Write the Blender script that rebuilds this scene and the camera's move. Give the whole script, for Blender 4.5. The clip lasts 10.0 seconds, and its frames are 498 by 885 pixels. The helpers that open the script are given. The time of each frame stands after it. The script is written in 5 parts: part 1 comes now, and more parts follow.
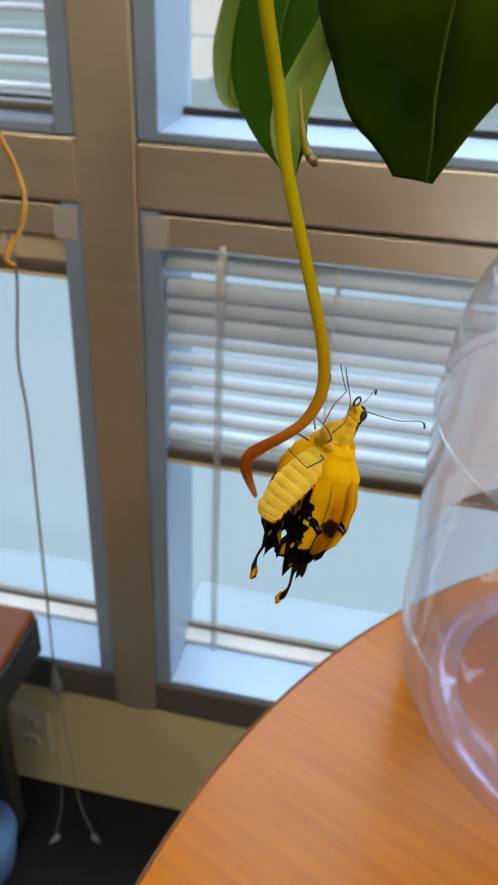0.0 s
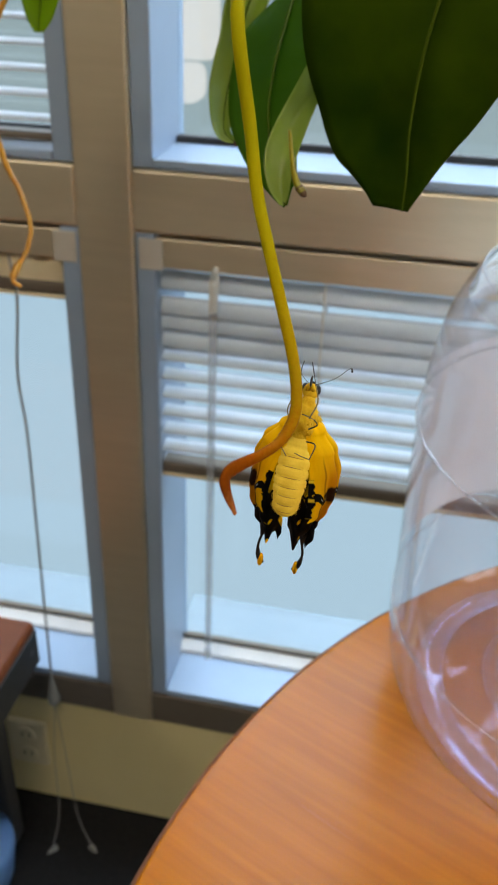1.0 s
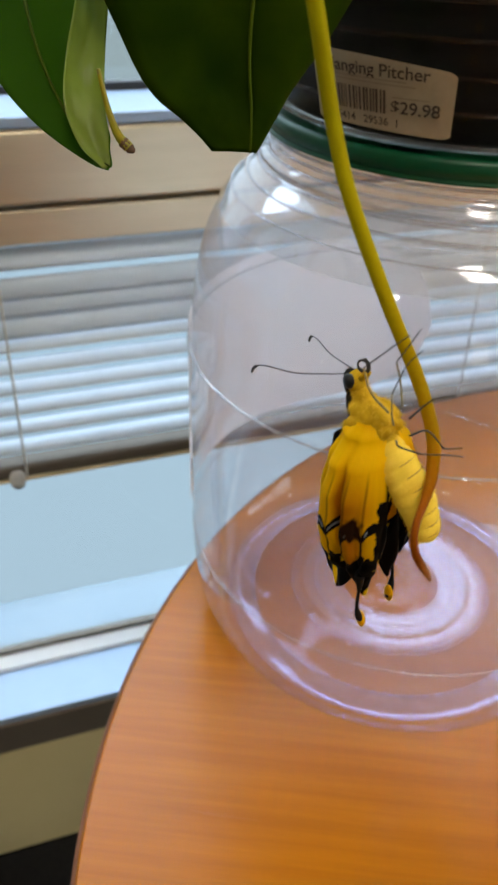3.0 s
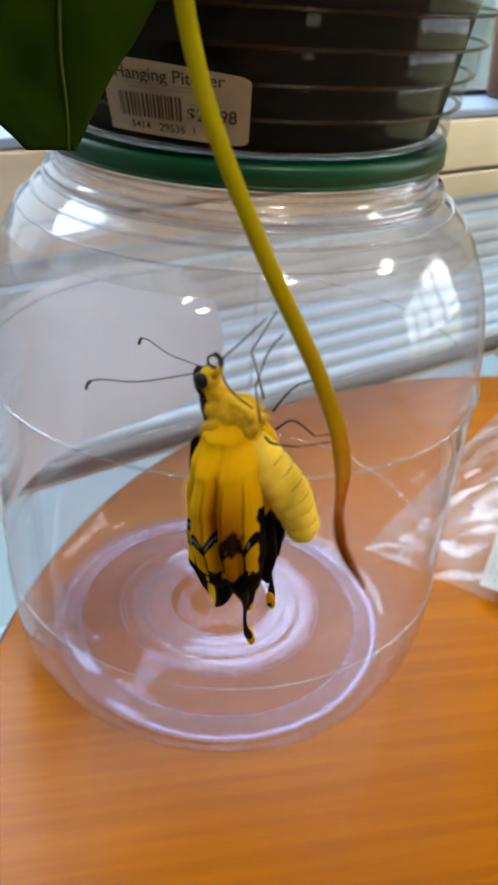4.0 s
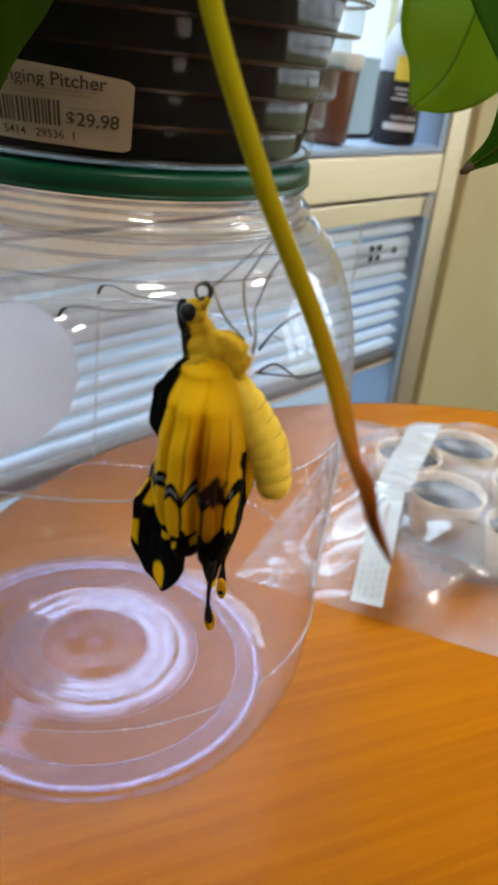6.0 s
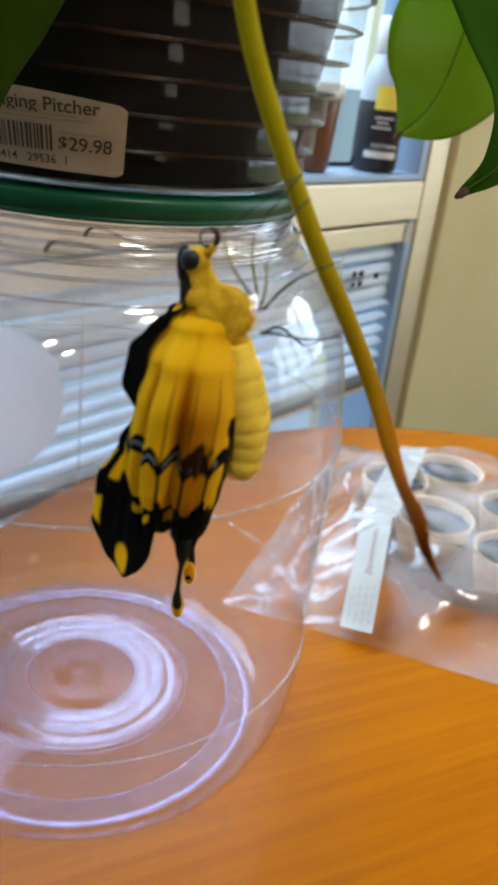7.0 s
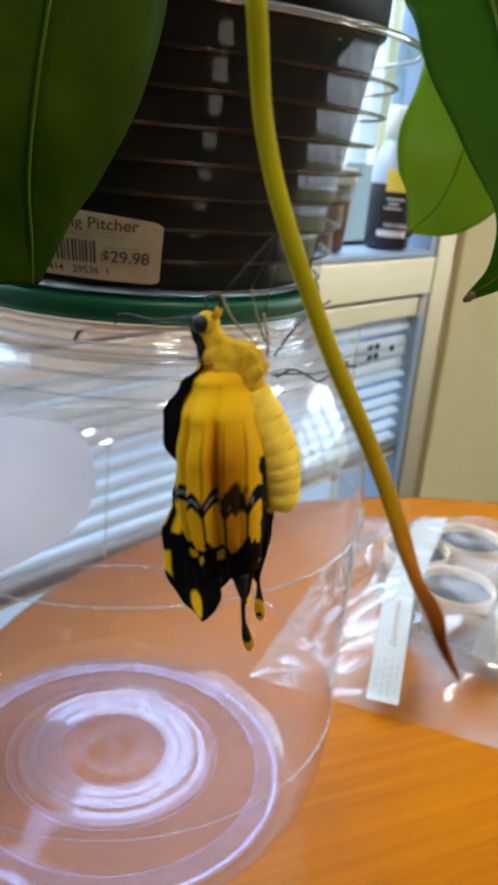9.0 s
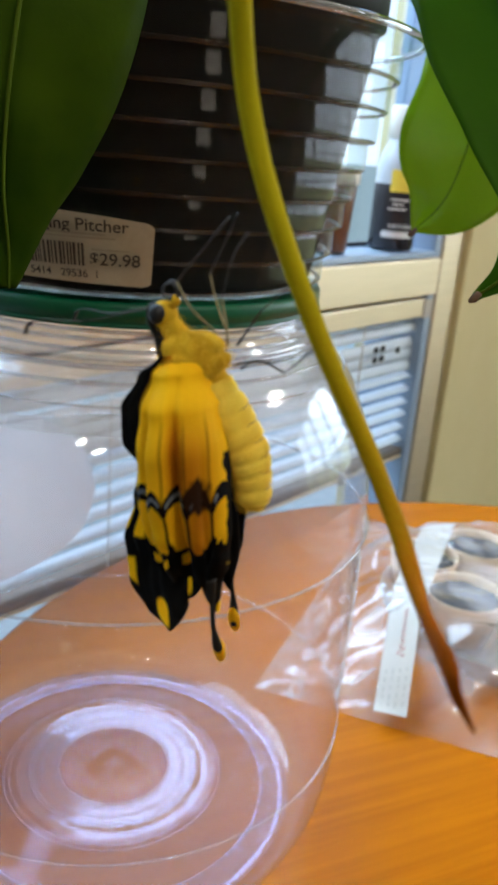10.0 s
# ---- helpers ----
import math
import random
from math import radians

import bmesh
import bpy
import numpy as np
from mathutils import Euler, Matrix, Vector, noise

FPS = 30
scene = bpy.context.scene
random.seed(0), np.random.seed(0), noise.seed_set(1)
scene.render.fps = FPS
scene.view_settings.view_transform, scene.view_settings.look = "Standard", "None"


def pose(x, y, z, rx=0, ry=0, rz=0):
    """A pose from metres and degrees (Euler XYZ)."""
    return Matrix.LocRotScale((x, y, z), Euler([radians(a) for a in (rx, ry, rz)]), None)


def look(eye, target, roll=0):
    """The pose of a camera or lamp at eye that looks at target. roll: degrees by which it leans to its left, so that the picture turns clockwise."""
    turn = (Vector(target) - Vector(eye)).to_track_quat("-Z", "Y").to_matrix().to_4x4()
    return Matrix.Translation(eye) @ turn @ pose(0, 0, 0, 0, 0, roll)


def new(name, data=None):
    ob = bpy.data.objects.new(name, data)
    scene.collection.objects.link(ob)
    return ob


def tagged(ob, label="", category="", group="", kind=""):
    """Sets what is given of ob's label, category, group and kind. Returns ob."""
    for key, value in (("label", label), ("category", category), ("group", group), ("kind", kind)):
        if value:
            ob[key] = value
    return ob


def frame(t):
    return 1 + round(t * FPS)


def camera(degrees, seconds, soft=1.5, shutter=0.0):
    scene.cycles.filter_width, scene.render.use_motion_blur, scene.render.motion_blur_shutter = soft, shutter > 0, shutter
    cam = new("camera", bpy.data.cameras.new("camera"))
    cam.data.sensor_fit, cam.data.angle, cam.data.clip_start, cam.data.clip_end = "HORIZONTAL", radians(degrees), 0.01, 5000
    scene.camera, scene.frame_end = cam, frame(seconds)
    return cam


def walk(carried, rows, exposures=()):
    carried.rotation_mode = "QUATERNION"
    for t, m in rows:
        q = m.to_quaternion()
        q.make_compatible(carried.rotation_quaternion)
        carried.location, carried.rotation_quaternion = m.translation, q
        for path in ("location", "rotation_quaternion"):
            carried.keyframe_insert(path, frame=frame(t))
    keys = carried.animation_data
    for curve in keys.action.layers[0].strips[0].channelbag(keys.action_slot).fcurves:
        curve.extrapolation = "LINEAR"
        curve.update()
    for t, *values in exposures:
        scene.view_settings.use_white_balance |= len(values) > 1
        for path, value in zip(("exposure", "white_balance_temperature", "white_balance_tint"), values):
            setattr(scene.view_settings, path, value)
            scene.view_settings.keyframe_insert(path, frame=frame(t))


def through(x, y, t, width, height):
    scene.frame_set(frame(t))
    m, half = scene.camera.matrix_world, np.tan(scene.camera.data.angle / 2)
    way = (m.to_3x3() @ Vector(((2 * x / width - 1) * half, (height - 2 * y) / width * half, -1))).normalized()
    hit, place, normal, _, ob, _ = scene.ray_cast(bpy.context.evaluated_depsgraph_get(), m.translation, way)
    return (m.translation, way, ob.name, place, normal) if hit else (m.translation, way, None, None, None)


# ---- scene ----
cam = camera(33.57, 10.0, soft=1.9)
cam.data.dof.use_dof, cam.data.dof.focus_distance, cam.data.dof.aperture_fstop = True, 0.20, 46.0


def aim(x, y, z, yaw, pitch, roll):
    """A camera pose from an eye, a heading to the left of +y, an upward pitch and a roll, in degrees."""
    a, b = radians(yaw), radians(pitch)
    way = Vector((-math.sin(a) * math.cos(b), math.cos(a) * math.cos(b), math.sin(b)))
    return look((x, y, z), Vector((x, y, z)) + way, roll)


# seconds, eye x y z, heading, pitch, roll
PATH = [
    (0, 0.2695, -0.7613, 1.1892, 11.10, -32.05, 2.30),
    (0.5, 0.2709, -0.7826, 1.1952, 9.95, -31.31, 2.80),
    (1, 0.2724, -0.7944, 1.2008, 10.27, -30.71, 2.19),
    (1.5, 0.2783, -0.7761, 1.1960, 10.93, -30.65, 2.03),
    (2, 0.2629, -0.7641, 1.1972, 8.81, -32.25, 0.70),
    (2.2, 0.2465, -0.7545, 1.2010, 4.52, -33.65, 0.96),
    (2.4, 0.2285, -0.7470, 1.2050, -2.67, -34.06, 2.34),
    (2.6, 0.2085, -0.7390, 1.2041, -8.96, -34.33, 2.85),
    (2.8, 0.1900, -0.7320, 1.1975, -13.90, -34.34, 1.96),
    (3, 0.1820, -0.7295, 1.1899, -19.87, -34.21, 1.94),
    (3.2, 0.1810, -0.7260, 1.1873, -24.85, -34.27, 2.86),
    (4.5, 0.1491, -0.7049, 1.1619, -43.24, -28.33, 4.75),
    (5, 0.1447, -0.6984, 1.1565, -47.18, -27.19, 6.18),
    (5.5, 0.1411, -0.6942, 1.1530, -49.78, -26.73, 6.58),
    (7, 0.1387, -0.6830, 1.1481, -52.79, -24.11, 7.11),
    (7.5, 0.1270, -0.6863, 1.1612, -50.37, -21.70, 5.89),
    (8, 0.1318, -0.6857, 1.1596, -50.05, -20.60, 4.62),
    (8.5, 0.1272, -0.6860, 1.1619, -50.67, -20.32, 5.30),
    (9, 0.1198, -0.6909, 1.1648, -50.87, -19.72, 5.50),
    (9.5, 0.1244, -0.6925, 1.1616, -50.05, -20.06, 4.84),
    (10, 0.1346, -0.6843, 1.1622, -50.30, -19.54, 4.81),
]
walk(cam, [(t, aim(*row)) for t, *row in PATH], [(0.0, 0.08, 6500, 10), (2.0, 0.08, 6500, 10), (3.0, 0.04, 6500, 10), (4.5, 0.04, 6400, 10), (5.5, 0.05, 6300, 10), (7.0, 0.13, 5900, 8), (8.0, 0.19, 5900, 8), (10.0, 0.22, 5900, 8)])

# ---- light ----
scene.world = bpy.data.worlds.new("sky")
scene.world.use_nodes = True
_w = scene.world.node_tree
_sky = _w.nodes.new("ShaderNodeTexSky")
_sky.sky_type, _sky.sun_disc = "NISHITA", False
_sky.sun_elevation, _sky.sun_rotation = radians(48), radians(150)
_w.nodes["Background"].inputs[1].default_value = 0.10
_w.links.new(_sky.outputs[0], _w.nodes["Background"].inputs[0])


def area_lamp(name, m, sx, sy, watts, colour):
    d = bpy.data.lights.new(name, "AREA")
    d.shape, d.size, d.size_y, d.energy, d.color = "RECTANGLE", sx, sy, watts, colour
    ob = new(name, d)
    ob.matrix_world = m
    return ob


# the open sky above the outside of the windows, and the paired ceiling tubes of the room
SKY_W, CEIL_W = 118, 8.5
area_lamp("sky_daylight", look((0.5, 1.0, 2.5), (0.5, -0.05, 0.55)), 3.2, 1.2, SKY_W, (0.70, 0.87, 1.0))
CEIL = [(0.2, -1.35), (0.2, -1.75), (1.9, -1.35), (1.9, -1.75), (-1.5, -1.35), (-1.5, -1.75)]
for _x, _y in CEIL:
    area_lamp("ceiling_tube_light", look((_x, _y, 2.54), (_x, _y + 1e-3, 0)), 0.30, 0.09, CEIL_W, (1.0, 0.90, 0.74))


# ---- materials ----
def mat(name, colour, rough=0.5, metal=0.0, second=None, scale=20.0, amount=0.5, bump=0.0, bump_scale=200.0, stretch=(1, 1, 1),
        coat=0.0, trans=0.0, ior=1.45, sub=0.0, detail=6.0, rough_var=0.0, random_tint=0.0):
    """A surface with a base colour, broken up by noise at two scales, with fine relief."""
    m = bpy.data.materials.new(name)
    m.use_nodes = True
    nt = m.node_tree
    b = nt.nodes["Principled BSDF"]
    b.inputs["Base Color"].default_value = (*colour, 1)
    b.inputs["Roughness"].default_value = rough
    b.inputs["Metallic"].default_value = metal
    b.inputs["Coat Weight"].default_value = coat
    b.inputs["Coat Roughness"].default_value = 0.08
    b.inputs["Transmission Weight"].default_value = trans
    b.inputs["IOR"].default_value = ior
    if sub:
        b.inputs["Subsurface Weight"].default_value = sub
        b.inputs["Subsurface Radius"].default_value = (0.004, 0.003, 0.001)
    tc = nt.nodes.new("ShaderNodeTexCoord")
    mp = nt.nodes.new("ShaderNodeMapping")
    mp.inputs["Scale"].default_value = stretch
    nt.links.new(tc.outputs["Object"], mp.inputs["Vector"])

    def noise_at(sc, det=detail):
        n = nt.nodes.new("ShaderNodeTexNoise")
        n.inputs["Scale"].default_value, n.inputs["Detail"].default_value = sc, det
        nt.links.new(mp.outputs[0], n.inputs["Vector"])
        return n
    if second:
        n1, n2 = noise_at(scale), noise_at(scale * 7)
        mx = nt.nodes.new("ShaderNodeMath")
        mx.operation = "MULTIPLY_ADD"
        mx.inputs[1].default_value = 0.35
        nt.links.new(n2.outputs[0], mx.inputs[0])
        nt.links.new(n1.outputs[0], mx.inputs[2])
        r = nt.nodes.new("ShaderNodeMapRange")
        r.inputs["From Min"].default_value, r.inputs["From Max"].default_value = 0.5, 0.85
        r.inputs["To Max"].default_value = amount
        nt.links.new(mx.outputs[0], r.inputs["Value"])
        c = nt.nodes.new("ShaderNodeMix")
        c.data_type = "RGBA"
        c.inputs["A"].default_value, c.inputs["B"].default_value = (*colour, 1), (*second, 1)
        nt.links.new(r.outputs[0], c.inputs["Factor"])
        nt.links.new(c.outputs["Result"], b.inputs["Base Color"])
        if rough_var:
            rr = nt.nodes.new("ShaderNodeMapRange")
            rr.inputs["To Min"].default_value, rr.inputs["To Max"].default_value = rough - rough_var, rough + rough_var
            nt.links.new(n1.outputs[0], rr.inputs["Value"])
            nt.links.new(rr.outputs[0], b.inputs["Roughness"])
    if bump:
        n = noise_at(bump_scale, 3.0)
        bm_ = nt.nodes.new("ShaderNodeBump")
        bm_.inputs["Strength"].default_value, bm_.inputs["Distance"].default_value = bump, 0.002
        nt.links.new(n.outputs[0], bm_.inputs["Height"])
        nt.links.new(bm_.outputs[0], b.inputs["Normal"])
    return m


def glow(name, colour, strength):
    m = bpy.data.materials.new(name)
    m.use_nodes = True
    b = m.node_tree.nodes["Principled BSDF"]
    b.inputs["Base Color"].default_value = (0.0, 0.0, 0.0, 1)
    b.inputs["Specular IOR Level"].default_value = 0.0
    b.inputs["Emission Color"].default_value = (*colour, 1)
    b.inputs["Emission Strength"].default_value = strength
    return m


def clear_plastic(name, tint, rough=0.04, body=0.06, gloss=1.0, haze=(0.8, 0.82, 0.85), cloud=0.0, sheen=(0.8, 0.8, 0.8)):
    """Thin clear plastic: light passes straight through, with a glossy skin that grows stronger at grazing angles, and faint haze."""
    m = bpy.data.materials.new(name)
    m.use_nodes = True
    nt = m.node_tree
    nt.nodes.remove(nt.nodes["Principled BSDF"])
    out = nt.nodes["Material Output"]
    t = nt.nodes.new("ShaderNodeBsdfTransparent")
    t.inputs[0].default_value = (*tint, 1)
    d = nt.nodes.new("ShaderNodeBsdfDiffuse")
    d.inputs[0].default_value = (*haze, 1)
    g = nt.nodes.new("ShaderNodeBsdfGlossy")
    g.inputs["Color"].default_value = (*sheen, 1)
    g.inputs["Roughness"].default_value = rough
    m1, m2 = nt.nodes.new("ShaderNodeMixShader"), nt.nodes.new("ShaderNodeMixShader")
    m1.inputs[0].default_value = body
    if cloud:
        tc, n, r = nt.nodes.new("ShaderNodeTexCoord"), nt.nodes.new("ShaderNodeTexNoise"), nt.nodes.new("ShaderNodeMapRange")
        n.inputs["Scale"].default_value, n.inputs["Detail"].default_value, n.inputs["Distortion"].default_value = cloud, 3.0, 1.2
        r.inputs["From Min"].default_value, r.inputs["From Max"].default_value = 0.38, 0.66
        r.inputs["To Min"].default_value, r.inputs["To Max"].default_value = 0.25 * body, 2.1 * body
        nt.links.new(tc.outputs["Object"], n.inputs["Vector"])
        nt.links.new(n.outputs[0], r.inputs["Value"])
        nt.links.new(r.outputs[0], m1.inputs[0])
    nt.links.new(t.outputs[0], m1.inputs[1])
    nt.links.new(d.outputs[0], m1.inputs[2])
    lw = nt.nodes.new("ShaderNodeLayerWeight")
    lw.inputs["Blend"].default_value = 0.5
    p5 = nt.nodes.new("ShaderNodeMath")
    p5.operation = "POWER"
    p5.inputs[1].default_value = 4.0
    nt.links.new(lw.outputs["Facing"], p5.inputs[0])
    f = nt.nodes.new("ShaderNodeMath")
    f.operation = "MULTIPLY_ADD"
    f.inputs[1].default_value, f.inputs[2].default_value = 0.75, 0.055
    nt.links.new(p5.outputs[0], f.inputs[0])
    k = nt.nodes.new("ShaderNodeMath")
    k.operation = "MULTIPLY"
    k.inputs[1].default_value = gloss
    nt.links.new(f.outputs[0], k.inputs[0])
    nt.links.new(k.outputs[0], m2.inputs[0])
    nt.links.new(m1.outputs[0], m2.inputs[1])
    nt.links.new(g.outputs[0], m2.inputs[2])
    nt.links.new(m2.outputs[0], out.inputs[0])
    return m


def thin_leaf(name, colour, second, through, share=0.4, rough=0.38, scale=60.0, stretch=(1, 1, 1)):
    """A thin sheet that lets light through: leaf, wing or slat."""
    m = mat(name, colour, rough, second=second, scale=scale, amount=0.8, bump=0.08, bump_scale=400, stretch=stretch)
    nt = m.node_tree
    t = nt.nodes.new("ShaderNodeBsdfTranslucent")
    t.inputs[0].default_value = (*through, 1)
    mx = nt.nodes.new("ShaderNodeMixShader")
    mx.inputs[0].default_value = share
    out = nt.nodes["Material Output"]
    nt.links.new(nt.nodes["Principled BSDF"].outputs[0], mx.inputs[1])
    nt.links.new(t.outputs[0], mx.inputs[2])
    nt.links.new(mx.outputs[0], out.inputs[0])
    return m


def wood_material(name, light, dark, stretch, rough):
    """Laminate with long fine grain."""
    m = mat(name, light, rough, second=dark, scale=6.0, amount=0.5, stretch=stretch, bump=0.03, bump_scale=60, coat=0.03, rough_var=0.05)
    m.node_tree.nodes["Principled BSDF"].inputs["Specular IOR Level"].default_value = 0.17
    m.node_tree.nodes["Principled BSDF"].inputs["Coat Roughness"].default_value = 0.30
    return m


M_WOOD = wood_material("orange_laminate", (0.43, 0.132, 0.001), (0.28, 0.070, 0.001), (0.8, 26, 8), 0.25)
M_WOOD_EDGE = mat("table_edge_band", (0.22, 0.07, 0.022), 0.45, second=(0.15, 0.05, 0.02), scale=40, amount=0.6)
M_DESK = wood_material("red_brown_laminate", (0.20, 0.06, 0.02), (0.13, 0.035, 0.015), (1.2, 10, 8), 0.4)
M_FRAME = mat("anodised_frame", (0.74, 0.63, 0.46), 0.42, 0.75, second=(0.65, 0.55, 0.39), scale=8, amount=0.5, stretch=(1, 1, 12), bump=0.03, bump_scale=300)
M_OUT_SILL = mat("pale_outer_sill", (0.30, 0.35, 0.385), 0.6, second=(0.25, 0.30, 0.335), scale=6, amount=0.6)
# the blue of this metal stands for sky reflected in the reveals
M_FRAME_IN = mat("sky_tinted_reveal", (0.30, 0.375, 0.49), 0.40, 0.2, second=(0.26, 0.335, 0.445), scale=10, amount=0.5)
M_FRAME_DARK = mat("dark_brown_rail", (0.16, 0.13, 0.10), 0.45, 0.3, second=(0.12, 0.10, 0.08), scale=10, amount=0.5)
M_GASKET = mat("black_gasket", (0.02, 0.02, 0.022), 0.6, second=(0.03, 0.03, 0.03), scale=60)
M_BLIND = thin_leaf("blind_slat", (0.64, 0.71, 0.79), (0.56, 0.63, 0.71), (0.70, 0.78, 0.86), 0.10, 0.38, 20)
M_CLIP = mat("beige_valance_clip", (0.46, 0.42, 0.36), 0.5, second=(0.40, 0.36, 0.31), scale=30)
M_CREAM = mat("cream_blind_stack", (0.74, 0.62, 0.40), 0.5, second=(0.62, 0.5, 0.3), scale=30, amount=0.5)
M_WALL = mat("beige_wall_paint", (0.60, 0.50, 0.26), 0.75, second=(0.54, 0.44, 0.21), scale=4, amount=0.5, bump=0.12, bump_scale=260)
# walls out of view, made dark to cut fill light and reflections
M_WALL_FAR = mat("dark_unseen_wall", (0.20, 0.175, 0.13), 0.8, second=(0.14, 0.12, 0.09), scale=2, amount=0.7)
M_CEILING = mat("ceiling_tile", (0.78, 0.76, 0.70), 0.9, second=(0.7, 0.68, 0.62), scale=30, amount=0.5)
M_CARPET = mat("dark_carpet", (0.009, 0.0085, 0.009), 0.95, second=(0.004, 0.004, 0.005), scale=120, amount=1.0, bump=0.6, bump_scale=700)
M_GLASS = clear_plastic("window_glass", (0.93, 0.97, 1.0), 0.02, 0.003)
# lavender haze stands for the pale veil of light over the jar
M_PET = clear_plastic("clear_jar_plastic", (0.975, 0.975, 0.985), 0.045, 0.092, 1.15, (0.80, 0.77, 0.94))
M_PET_THICK = clear_plastic("thick_jar_plastic", (0.95, 0.95, 0.98), 0.08, 0.18, 1.8)
# base zones: the window's sky reflection is painted in as lavender haze and sheen
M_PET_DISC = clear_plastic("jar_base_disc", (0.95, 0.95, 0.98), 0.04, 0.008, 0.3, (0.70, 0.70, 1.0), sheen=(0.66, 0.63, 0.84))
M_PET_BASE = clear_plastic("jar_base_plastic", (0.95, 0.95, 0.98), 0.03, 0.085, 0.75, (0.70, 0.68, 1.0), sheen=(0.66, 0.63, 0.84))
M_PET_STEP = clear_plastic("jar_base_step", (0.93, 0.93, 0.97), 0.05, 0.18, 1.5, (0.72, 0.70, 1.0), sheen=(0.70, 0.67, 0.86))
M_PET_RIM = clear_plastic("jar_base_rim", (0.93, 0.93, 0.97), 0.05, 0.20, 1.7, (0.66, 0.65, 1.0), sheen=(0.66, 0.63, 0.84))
# white haze puts the neck's highlight bands into the plastic
M_PET_NECK = clear_plastic("jar_neck_plastic", (0.96, 0.96, 0.98), 0.07, 0.26, 1.9, (0.86, 0.88, 0.92))
M_LID = mat("green_lid", (0.003, 0.075, 0.030), 0.38, second=(0.002, 0.055, 0.023), scale=30, amount=0.6, bump=0.05)
M_WHITE = mat("white_plastic", (0.72, 0.70, 0.64), 0.5, second=(0.66, 0.63, 0.56), scale=30, amount=0.5)


M_LEAF = thin_leaf("dark_green_leaf", (0.008, 0.023, 0.0006), (0.044, 0.076, 0.001), (0.10, 0.17, 0.002), 0.16, 0.5, 11)
M_LEAF_MID = thin_leaf("mid_green_leaf", (0.025, 0.075, 0.003), (0.04, 0.10, 0.004), (0.10, 0.26, 0.004), 0.38, 0.42, 25)
for _m in (M_LEAF, M_LEAF_MID):
    _m.node_tree.nodes["Principled BSDF"].inputs["Specular IOR Level"].default_value = 0.04
M_LEAF_B = thin_leaf("bright_green_leaf", (0.12, 0.20, 0.002), (0.16, 0.24, 0.003), (0.38, 0.54, 0.003), 0.5, 0.4, 25)
M_LEAF_B.node_tree.nodes["Principled BSDF"].inputs["Specular IOR Level"].default_value = 0.12
M_LEAF_PALE = thin_leaf("pale_leaf_underside", (0.20, 0.26, 0.03), (0.15, 0.22, 0.02), (0.30, 0.42, 0.03), 0.35, 0.4, 30)
M_RIB = mat("leaf_midrib", (0.055, 0.085, 0.005), 0.6, second=(0.040, 0.062, 0.004), scale=60)
M_RIB.node_tree.nodes["Principled BSDF"].inputs["Specular IOR Level"].default_value = 0.05
M_STEM = mat("yellow_green_tendril", (0.26, 0.215, 0.006), 0.34, second=(0.19, 0.185, 0.006), scale=90, amount=0.8, bump=0.1, bump_scale=500, sub=0.1)
M_ORANGE = mat("orange_tendril", (0.50, 0.24, 0.008), 0.4, second=(0.42, 0.16, 0.008), scale=90, amount=0.8, sub=0.1)
M_BROWN = mat("withered_brown_tip", (0.26, 0.055, 0.006), 0.42, second=(0.13, 0.03, 0.006), scale=160, amount=0.9, bump=0.2, bump_scale=600, sub=0.1)
M_DRY = mat("dry_brown_end", (0.10, 0.05, 0.02), 0.7, second=(0.05, 0.025, 0.012), scale=300)
M_POT_DARK = mat("dark_nursery_pot", (0.003, 0.003, 0.0025), 0.55, second=(0.007, 0.0055, 0.0045), scale=14, amount=0.8, bump=0.1, bump_scale=120)
M_POT_DARK.node_tree.nodes["Principled BSDF"].inputs["Specular IOR Level"].default_value = 0.15
M_SOIL = mat("potting_soil", (0.03, 0.022, 0.016), 0.95, second=(0.07, 0.05, 0.035), scale=160, amount=0.9, bump=0.8, bump_scale=300)
M_POT_CLEAR = clear_plastic("clear_pot_plastic", (0.88, 0.90, 0.88), 0.03, 0.005, 0.5)
M_POT_RIM = clear_plastic("pot_ridge_plastic", (0.62, 0.56, 0.50), 0.16, 0.03, 0.5, (0.36, 0.22, 0.15))
M_TAG = mat("cream_price_label", (0.46, 0.39, 0.27), 0.6, second=(0.36, 0.30, 0.20), scale=50, amount=0.7)
M_INK = mat("dark_print", (0.05, 0.035, 0.025), 0.6, second=(0.09, 0.07, 0.05), scale=300)
M_INK_PALE = mat("faded_print", (0.30, 0.25, 0.17), 0.6, second=(0.38, 0.32, 0.22), scale=300)
M_FAINT = mat("faint_grey_print", (0.36, 0.345, 0.32), 0.6, second=(0.44, 0.42, 0.39), scale=300)
M_RED_INK = mat("red_handwriting", (0.50, 0.26, 0.24), 0.6, second=(0.55, 0.36, 0.33), scale=300)
M_PAPER = mat("white_paper_label", (0.66, 0.64, 0.63), 0.6, second=(0.60, 0.58, 0.57), scale=20, amount=0.5)
M_BACK_LABEL = thin_leaf("white_label_back", (0.80, 0.79, 0.80), (0.74, 0.73, 0.75), (0.9, 0.9, 0.92), 0.25, 0.55, 18)
M_TAPE = mat("white_tape_label", (0.47, 0.45, 0.42), 0.6, second=(0.41, 0.39, 0.36), scale=40, amount=0.6)
M_PEAT = mat("peat_cup", (0.80, 0.62, 0.44), 0.85, second=(0.68, 0.50, 0.34), scale=120, amount=0.8, bump=0.5, bump_scale=400)
M_GREY_SOIL = mat("grey_seed_soil", (0.025, 0.028, 0.036), 0.95, second=(0.06, 0.06, 0.07), scale=200, amount=0.9, bump=0.9, bump_scale=350)
